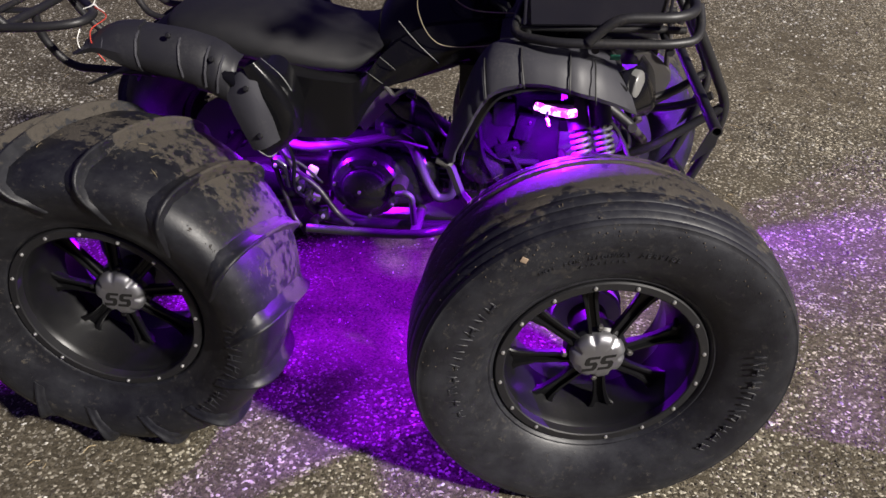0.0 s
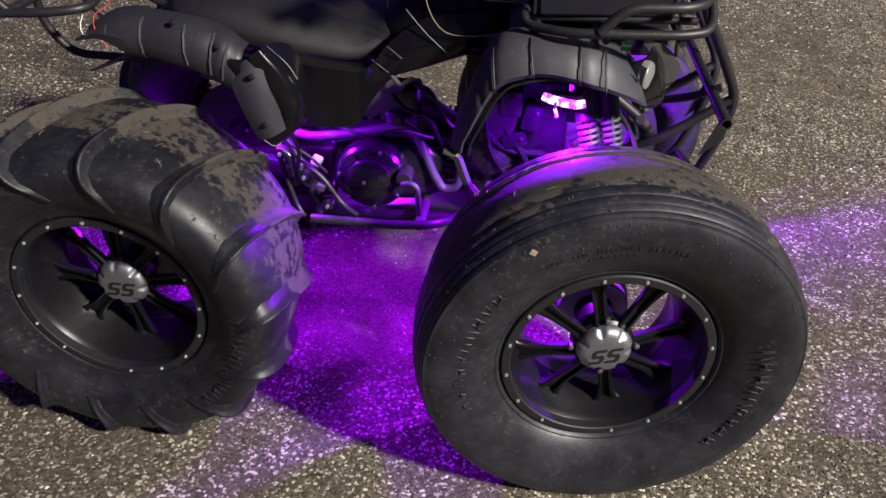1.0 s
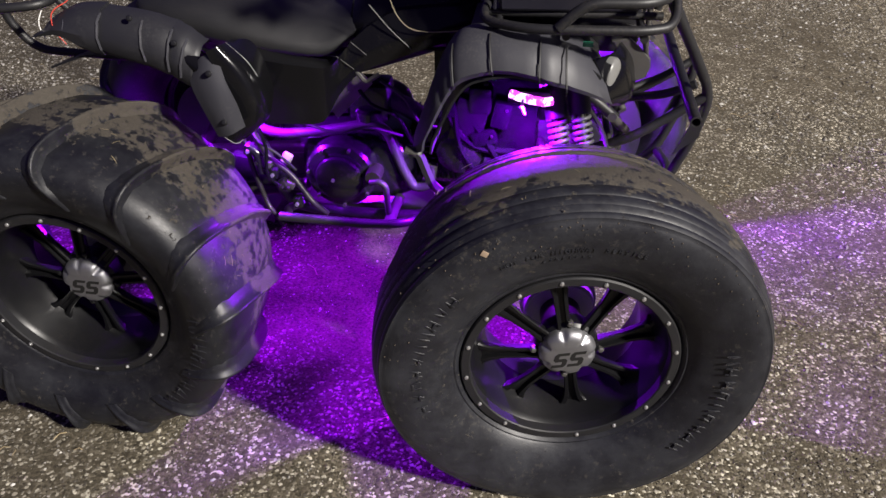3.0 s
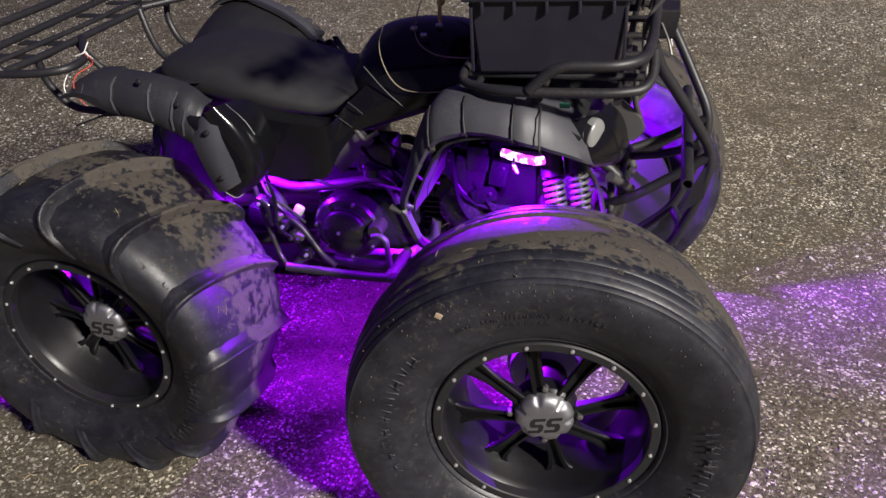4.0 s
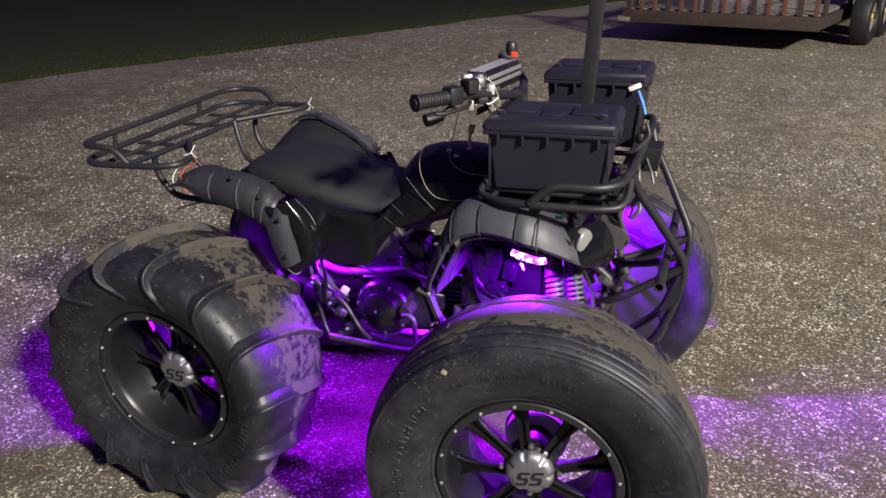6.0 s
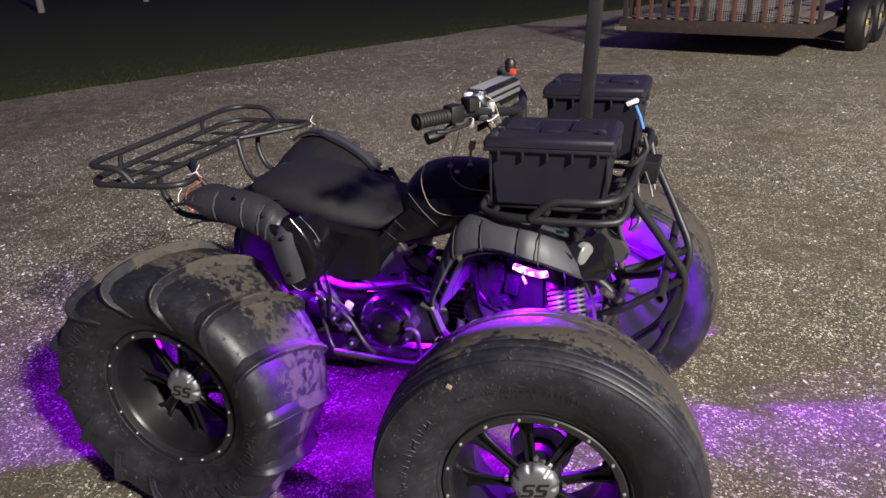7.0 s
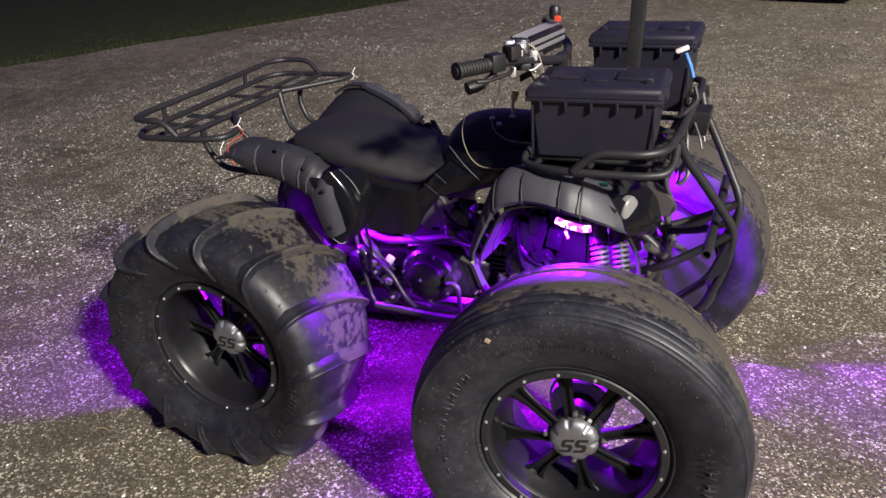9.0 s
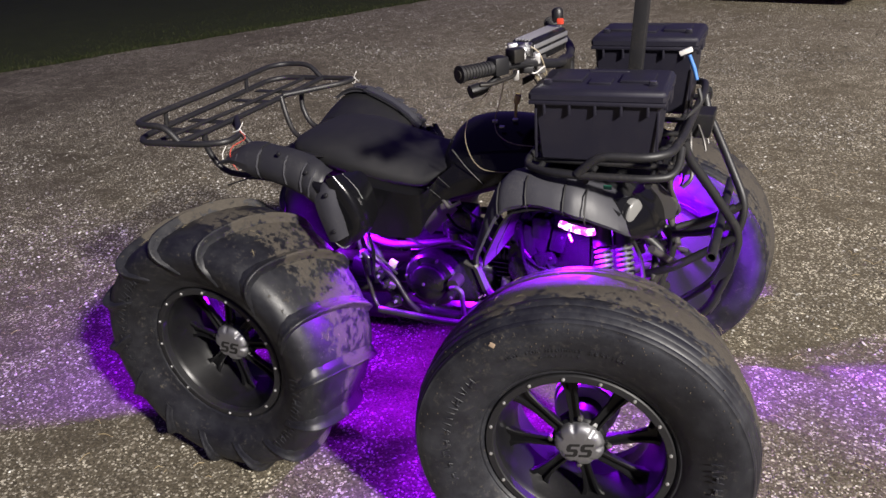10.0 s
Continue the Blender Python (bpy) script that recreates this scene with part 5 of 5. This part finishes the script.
def trailer():
    t = tagged(new("utility_trailer"), "rusty flat utility trailer with slatted mesh gate standing on the gravel", "trailer")
    L, W = 2.35, 4.2  # width of the gate side, length
    z = 0.315
    part("rear_sill", block((L, 0.09, 0.15), (0, 0, z + 0.03), 0.006), RUST, t, "dented rusty rear sill")
    part("side_rail", block((0.07, W, 0.13), (L / 2 - 0.035, W / 2 + 0.05, z + 0.03), 0.006), RUST, t)
    part("side_rail", block((0.07, W, 0.13), (-L / 2 + 0.035, W / 2 + 0.05, z + 0.03), 0.006), RUST, t)
    for k in range(10):
        part("plank", block((0.215, W, 0.04), (-L / 2 + 0.175 + k * 0.222, W / 2 + 0.05, z + 0.10), 0.004), DECK, t, "")
    part("lamp", block((0.16, 0.02, 0.05), (-L / 2 + 0.02, -0.055, z - 0.01), 0.004), DECK, t, "pale marker lamp")
    for k in range(14):
        x = -L / 2 + 0.06 + k * (L - 0.12) / 13
        part("slat", block((0.045 if k % 3 else 0.06, 0.03, 0.95), (x, 0.0, z + 0.58), 0.004), ORANGE if k % 3 else RUST, t, "rusty upright slat" )
    part("top_rail", block((L, 0.05, 0.06), (0, 0, z + 1.05), 0.005), RUST, t)
    bm = bmesh.new()
    for k in range(46):
        x = -0.20 + k * 0.026
        rod((x, 0.02, z + 0.11), (x + 0.02, 0.02, z + 1.03), 0.003, 4, bm)
    for k in range(34):
        rod((-0.20, 0.024, z + 0.12 + 0.027 * k), (0.97, 0.024, z + 0.12 + 0.027 * k), 0.003, 4, bm)
    part("mesh_panel", bm, MESH, t, "pale expanded mesh panel", 0)
    for s in (-1, 1):
        for k in range(4):
            part("side_post", block((0.05, 0.05, 0.55), (s * (L / 2 - 0.03), 0.25 + 1.2 * k, z + 0.33), 0.004), RUST, t)
        part("side_bar", block((0.04, W, 0.05), (s * (L / 2 - 0.03), W / 2 + 0.05, z + 0.60), 0.004), RUST, t)
    for s in (-1, 1):
        for y in (1.16, 1.96) if s > 0 else (2.9, 3.65):
            wh = part("wheel", lathe([(0.19, 0.0), (0.20, -0.015), (0.26, -0.025), (0.31, -0.01), (0.325, 0.02), (0.325, 0.15), (0.31, 0.18), (0.2, 0.19), (0.19, 0.17)], 40, closed=True), RUBBER, t, "black trailer tyre")
            wh.matrix_basis = pose(s * (L / 2 + 0.30), y, 0.325, 0, 0, 90 * s)
            part("rim", lathe([(0, 0.05), (0.06, 0.045), (0.07, 0.06), (0.15, 0.065), (0.185, 0.03), (0.195, 0.0), (0.195, 0.17), (0.1, 0.16), (0, 0.16)], 32), DECK, wh, "dull pale steel rim")
            part("hub", lathe([(0, 0.0), (0.035, 0.0), (0.045, 0.02), (0.045, 0.06)], 16), material("yellow_hub_paint", (0.55, 0.45, 0.08), 0.5), wh, "yellow hub")
        part("mudguard", block((0.26, 1.7, 0.03), (s * (L / 2 + 0.17), 1.75, 0.70), 0.01), RUST, t)
    part("axle", rod((-L / 2 - 0.3, 1.35, 0.325), (L / 2 + 0.3, 1.35, 0.325), 0.04), RUST, t)
    part("axle", rod((-L / 2 - 0.3, 2.15, 0.325), (L / 2 + 0.3, 2.15, 0.325), 0.04), RUST, t)
    part("drawbar", block((0.1, 1.4, 0.1), (0, W + 0.7, z), 0.006), RUST, t)
    part("jack_leg", rod((0, W + 1.2, -0.005), (0, W + 1.2, z), 0.035), RUST, t)
    t.matrix_basis = pose(0.537, 8.02, 0, 0, 0, -17.8)
    return t


trailer()

# ---------- ground ----------
GRAVEL = material("gravel_bed", (0.12, 0.105, 0.085), 0.9, spec=0.25)
n = Nodes(GRAVEL)
big = n.noise(0.7, 5, 0.6)
mid = n.noise(6, 6, 0.7)
fine = n.noise(120, 5, 0.7)
vor = n.add("ShaderNodeTexVoronoi")
vor.inputs["Scale"].default_value = 165
n.link(n.coords(), vor.inputs["Vector"])
cell = n.add("ShaderNodeSeparateColor")
n.link(vor.outputs["Color"], cell.inputs[0])
grain = n.ramp(cell.outputs[0], (0.0, (0.030, 0.026, 0.020)), (0.55, (0.085, 0.075, 0.058)), (0.86, (0.16, 0.145, 0.12)), (0.94, (0.50, 0.48, 0.43)))
soil = n.mix(n.ramp(fine, (0.32, (0, 0, 0)), (0.68, (1, 1, 1))), (0.030, 0.026, 0.019), (0.145, 0.124, 0.092))
keep = n.ramp(n.math("ADD", n.math("MULTIPLY", mid, 0.55), n.math("MULTIPLY", big, 0.45)), (0.38, (0.12, 0.12, 0.12)), (0.56, (1, 1, 1)))
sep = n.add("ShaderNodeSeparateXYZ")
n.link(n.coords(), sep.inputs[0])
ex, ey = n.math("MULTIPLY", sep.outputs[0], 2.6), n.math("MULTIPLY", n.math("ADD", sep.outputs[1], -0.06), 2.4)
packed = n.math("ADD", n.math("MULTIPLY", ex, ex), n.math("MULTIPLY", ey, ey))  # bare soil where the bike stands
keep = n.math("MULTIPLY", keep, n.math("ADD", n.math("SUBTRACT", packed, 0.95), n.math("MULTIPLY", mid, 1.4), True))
# Noise makes soil patches; x and y terms paint in light, right and back.
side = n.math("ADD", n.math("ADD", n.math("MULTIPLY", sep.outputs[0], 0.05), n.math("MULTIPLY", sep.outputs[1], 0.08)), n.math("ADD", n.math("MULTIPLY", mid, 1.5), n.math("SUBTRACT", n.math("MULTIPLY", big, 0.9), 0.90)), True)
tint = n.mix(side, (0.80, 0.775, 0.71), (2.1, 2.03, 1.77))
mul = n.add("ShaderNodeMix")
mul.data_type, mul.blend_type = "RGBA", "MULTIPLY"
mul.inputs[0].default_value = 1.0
chips = n.add("ShaderNodeTexVoronoi")
chips.inputs["Scale"].default_value = 62
n.link(n.coords(), chips.inputs["Vector"])
chance = n.add("ShaderNodeSeparateColor")
n.link(chips.outputs["Color"], chance.inputs[0])
white = n.math("MULTIPLY", n.math("GREATER_THAN", chance.outputs[0], 0.90), n.math("LESS_THAN", chips.outputs["Distance"], 0.34))
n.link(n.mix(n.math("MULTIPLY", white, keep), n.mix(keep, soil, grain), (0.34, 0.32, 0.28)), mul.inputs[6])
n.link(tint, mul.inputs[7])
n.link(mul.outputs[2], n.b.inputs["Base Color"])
n.bump(n.math("ADD", n.math("MULTIPLY", vor.outputs["Distance"], -1.0), n.math("MULTIPLY", fine, 0.8)), 0.5, 0.004)

STONE = material("crushed_stone", (0.2, 0.19, 0.17), 0.8, spec=0.3)
n = Nodes(STONE)
geo = n.add("ShaderNodeNewGeometry")
tone = n.ramp(geo.outputs["Random Per Island"], (0.0, (0.045, 0.039, 0.030)), (0.5, (0.095, 0.085, 0.067)), (0.80, (0.155, 0.14, 0.117)), (0.94, (0.26, 0.245, 0.21)), (1.0, (0.52, 0.50, 0.46)))
n.link(n.mix(n.math("MULTIPLY", n.noise(300, 3), 0.5), tone, (0.10, 0.085, 0.065)), n.b.inputs["Base Color"])


def rolling(x, y):
    """Gentle unevenness of the yard."""
    return 0.006 * noise.noise((x * 1.3, y * 1.3, 0.0)) + 0.0035 * noise.noise((x * 5.0, y * 5.0, 3.0)) - 0.004


def ground_sheet():
    xs = [-300, -120, -50, -22, -12] + [-8 + 0.25 * k for k in range(13)] + [-4.9 + 0.1 * k for k in range(85)] + [3.8 + 0.4 * k for k in range(12)] + [10, 16, 30, 80, 300]
    ys = [-300, -80, -30, -12, -6] + [-4 + 0.25 * k for k in range(10)] + [-1.5 + 0.08 * k for k in range(82)] + [5.2 + 0.3 * k for k in range(24)] + [14, 20, 35, 90, 300]
    verts = [(x, y, rolling(x, y) if abs(x) < 9 and -5 < y < 13 else -0.004) for y in ys for x in xs]
    w = len(xs)
    faces = [(j * w + i, j * w + i + 1, (j + 1) * w + i + 1, (j + 1) * w + i) for j in range(len(ys) - 1) for i in range(w - 1)]
    me = bpy.data.meshes.new("ground")
    me.from_pydata(verts, [], faces)
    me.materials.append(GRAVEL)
    me.shade_smooth()
    return tagged(new("ground", me), "brown-grey gravel yard with pale stone chips", "ground", kind="structure")


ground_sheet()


def stones(count, seed, xr, yr, size, weight, mat=None):
    """Loose chips of crushed stone, one mesh."""
    rng = np.random.default_rng(seed)
    shape = np.array([(1, 0, 0), (-1, 0, 0), (0, 1, 0), (0, -1, 0), (0, 0, 1), (0, 0, -1), (0.7, 0.7, 0.35), (-0.6, -0.7, 0.4)], float)
    tri = np.array([(0, 6, 4), (6, 2, 4), (2, 1, 4), (1, 7, 4), (7, 3, 4), (3, 0, 4), (2, 6, 0), (3, 7, 1), (2, 0, 5), (1, 2, 5), (3, 1, 5), (0, 3, 5)])
    pts = []
    while len(pts) < count:
        x, y = rng.uniform(*xr), rng.uniform(*yr)
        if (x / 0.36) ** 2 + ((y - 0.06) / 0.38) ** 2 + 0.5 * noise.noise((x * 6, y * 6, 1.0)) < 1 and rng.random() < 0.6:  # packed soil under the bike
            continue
        if rng.random() < 0.30 + 1.5 * weight * (noise.noise((x * 0.8, y * 0.8, 7.0)) + 0.6 * noise.noise((x * 3.5, y * 3.5, 2.0))):
            pts.append((x, y))
    pts = np.array(pts)
    s = size * np.clip(np.exp(rng.normal(0, 0.45, count)), 0.4, 2.0)
    verts = np.empty((count, 8, 3))
    for k in range(count):
        v = shape * rng.uniform(0.6, 1.25, (8, 1)) * (s[k], s[k] * rng.uniform(0.6, 1), s[k] * rng.uniform(0.35, 0.65))
        a, b = rng.uniform(0, 6.28), rng.normal(0, 0.35)
        ca, sa, cb, sb = math.cos(a), math.sin(a), math.cos(b), math.sin(b)
        v = v @ np.array([(1, 0, 0), (0, cb, sb), (0, -sb, cb)]) @ np.array([(ca, sa, 0), (-sa, ca, 0), (0, 0, 1)])
        x, y = pts[k]
        verts[k] = v + (x, y, rolling(x, y) + s[k] * 0.18)
    faces = (tri[None] + 8 * np.arange(count)[:, None, None]).reshape(-1, 3)
    me = bpy.data.meshes.new("gravel")
    me.from_pydata(verts.reshape(-1, 3).tolist(), [], faces.tolist())
    me.materials.append(mat or STONE)
    return tagged(new("gravel", me), "loose pale quartz and limestone chips on the gravel" if mat else "loose crushed stone chips in brown, grey and white", "gravel", kind="stuff")


stones(92000, 3, (-1.5, 1.9), (-1.1, 1.4), 0.0022, 0.25)
stones(56000, 4, (-4.6, 3.2), (0.9, 5.5), 0.0042, 0.45)
stones(14000, 6, (-4.6, -1.2), (-0.6, 2.0), 0.0042, 0.4)
stones(13000, 5, (-7, 4.5), (4.5, 11), 0.007, 0.5)
CHIP = material("pale_quartz_chip", (0.55, 0.53, 0.48), 0.55, spec=0.5)
n = Nodes(CHIP)
geo = n.add("ShaderNodeNewGeometry")
n.link(n.ramp(geo.outputs["Random Per Island"], (0.0, (0.22, 0.20, 0.17)), (0.6, (0.42, 0.40, 0.35)), (1.0, (0.70, 0.68, 0.63))), n.b.inputs["Base Color"])
stones(5000, 11, (-1.6, 2.2), (-1.1, 1.2), 0.0034, 0.3, CHIP)
stones(16000, 12, (-4.8, 3.4), (0.3, 5.5), 0.0050, 0.45, CHIP)
stones(5000, 13, (-4.6, -1.0), (-0.8, 1.6), 0.0048, 0.4, CHIP)
stones(3500, 14, (-7, 4.5), (5, 10), 0.008, 0.5, CHIP)

# ---------- lawn ----------
TURF = material("turf", (0.05, 0.075, 0.02), 0.9, spec=0.2)
n = Nodes(TURF)
n.link(n.mix(n.noise(2.2, 6, 0.7), (0.018, 0.024, 0.007), (0.044, 0.054, 0.016)), n.b.inputs["Base Color"])
n.bump(n.noise(60, 4), 0.8, 0.02)


def lawn_edge(u):
    """The border of the lawn: a line that wavers."""
    x, y = -9.0 + u * 8.4, 0.1 + u * 15.6
    w = 0.16 * noise.noise((u * 14, 1.0, 0.0)) + 0.06 * noise.noise((u * 60, 4.0, 0.0))
    return Vector((x + 0.88 * w, y - 0.47 * w, 0))


def lawn():
    bm = bmesh.new()
    rows = []
    for k in range(141):
        e = lawn_edge(k / 140 * 1.5 - 0.1)
        rows.append([bm.verts.new((e.x - 0.88 * d, e.y + 0.47 * d, z + (0.02 * noise.noise((e.x - d, e.y, d)) if d > 0.1 else 0))) for d, z in ((-0.02, -0.01), (0.05, 0.012), (0.3, 0.025), (1.2, 0.03), (3, 0.03), (8, 0.05), (20, 0.1), (60, 0.2))])
    for a, b in zip(rows, rows[1:]):
        for j in range(7):
            bm.faces.new((a[j], a[j + 1], b[j + 1], b[j]))
    ob = part("lawn", bm, TURF, None, "dark night lawn beyond the gravel")
    return tagged(ob, "", "lawn", kind="structure")


lawn()
BLADE = material("grass_blades", (0.06, 0.09, 0.025), 0.7, spec=0.3)
n = Nodes(BLADE)
geo = n.add("ShaderNodeNewGeometry")
n.link(n.ramp(geo.outputs["Random Per Island"], (0, (0.017, 0.027, 0.007)), (0.6, (0.034, 0.046, 0.012)), (1, (0.06, 0.058, 0.024))), n.b.inputs["Base Color"])


def blades(count, seed):
    rng = np.random.default_rng(seed)
    verts, faces = [], []
    for k in range(count):
        e = lawn_edge(rng.uniform(0.0, 1.1))
        d = rng.exponential(1.3) - 0.06
        x, y = e.x - 0.88 * d, e.y + 0.47 * d
        h, a, w = rng.uniform(0.008, 0.03), rng.uniform(0, 6.28), 0.006
        lx, ly = rng.normal(0, 0.025, 2)
        i = len(verts)
        verts += [(x - w * math.cos(a), y - w * math.sin(a), 0.0), (x + w * math.cos(a), y + w * math.sin(a), 0.0), (x + lx, y + ly, 0.02 + h)]
        faces.append((i, i + 1, i + 2))
    me = bpy.data.meshes.new("grass")
    me.from_pydata(verts, [], faces)
    me.materials.append(BLADE)
    return tagged(new("grass", me), "short dark green grass along the gravel", "grass", kind="stuff")


blades(40000, 9)
PALE = worn("weathered_white_post", (0.30, 0.28, 0.24), 0.8, amount=0.6, fine=40)
for x, y, h in ((-16.5, 13.9, 1.6), (-15.7, 17.0, 1.6), (-14.6, 20.5, 1.6)):
    ob = part("fence_post", tube([(x, y, -0.1), (x, y, h)], 0.09, 0, 14), PALE, None, "weathered pale wooden post standing in the lawn")
    tagged(ob, "", "fence post", "posts in the lawn")

# dry stalks on the gravel
STRAW = material("dry_straw", (0.42, 0.33, 0.19), 0.8)
rng = random.Random(5)
bm = bmesh.new()
for k in range(420):
    x, y = rng.uniform(-2.5, 2.4), rng.uniform(-1.0, 3.0)
    a, l = rng.uniform(0, 6.28), rng.uniform(0.012, 0.05)
    z = rolling(x, y) + 0.008
    p = Vector((x, y, z))
    q = p + Vector((math.cos(a) * l, math.sin(a) * l, rng.uniform(0, 0.012)))
    tube([p, (p + q) / 2 + Vector((0.004 * math.sin(a), 0.004, 0.003)), q], 0.0009, 0, 3, bm)
tagged(part("straw", bm, STRAW, None, "scattered dry straw on the gravel", 0), "", "straw", kind="stuff")
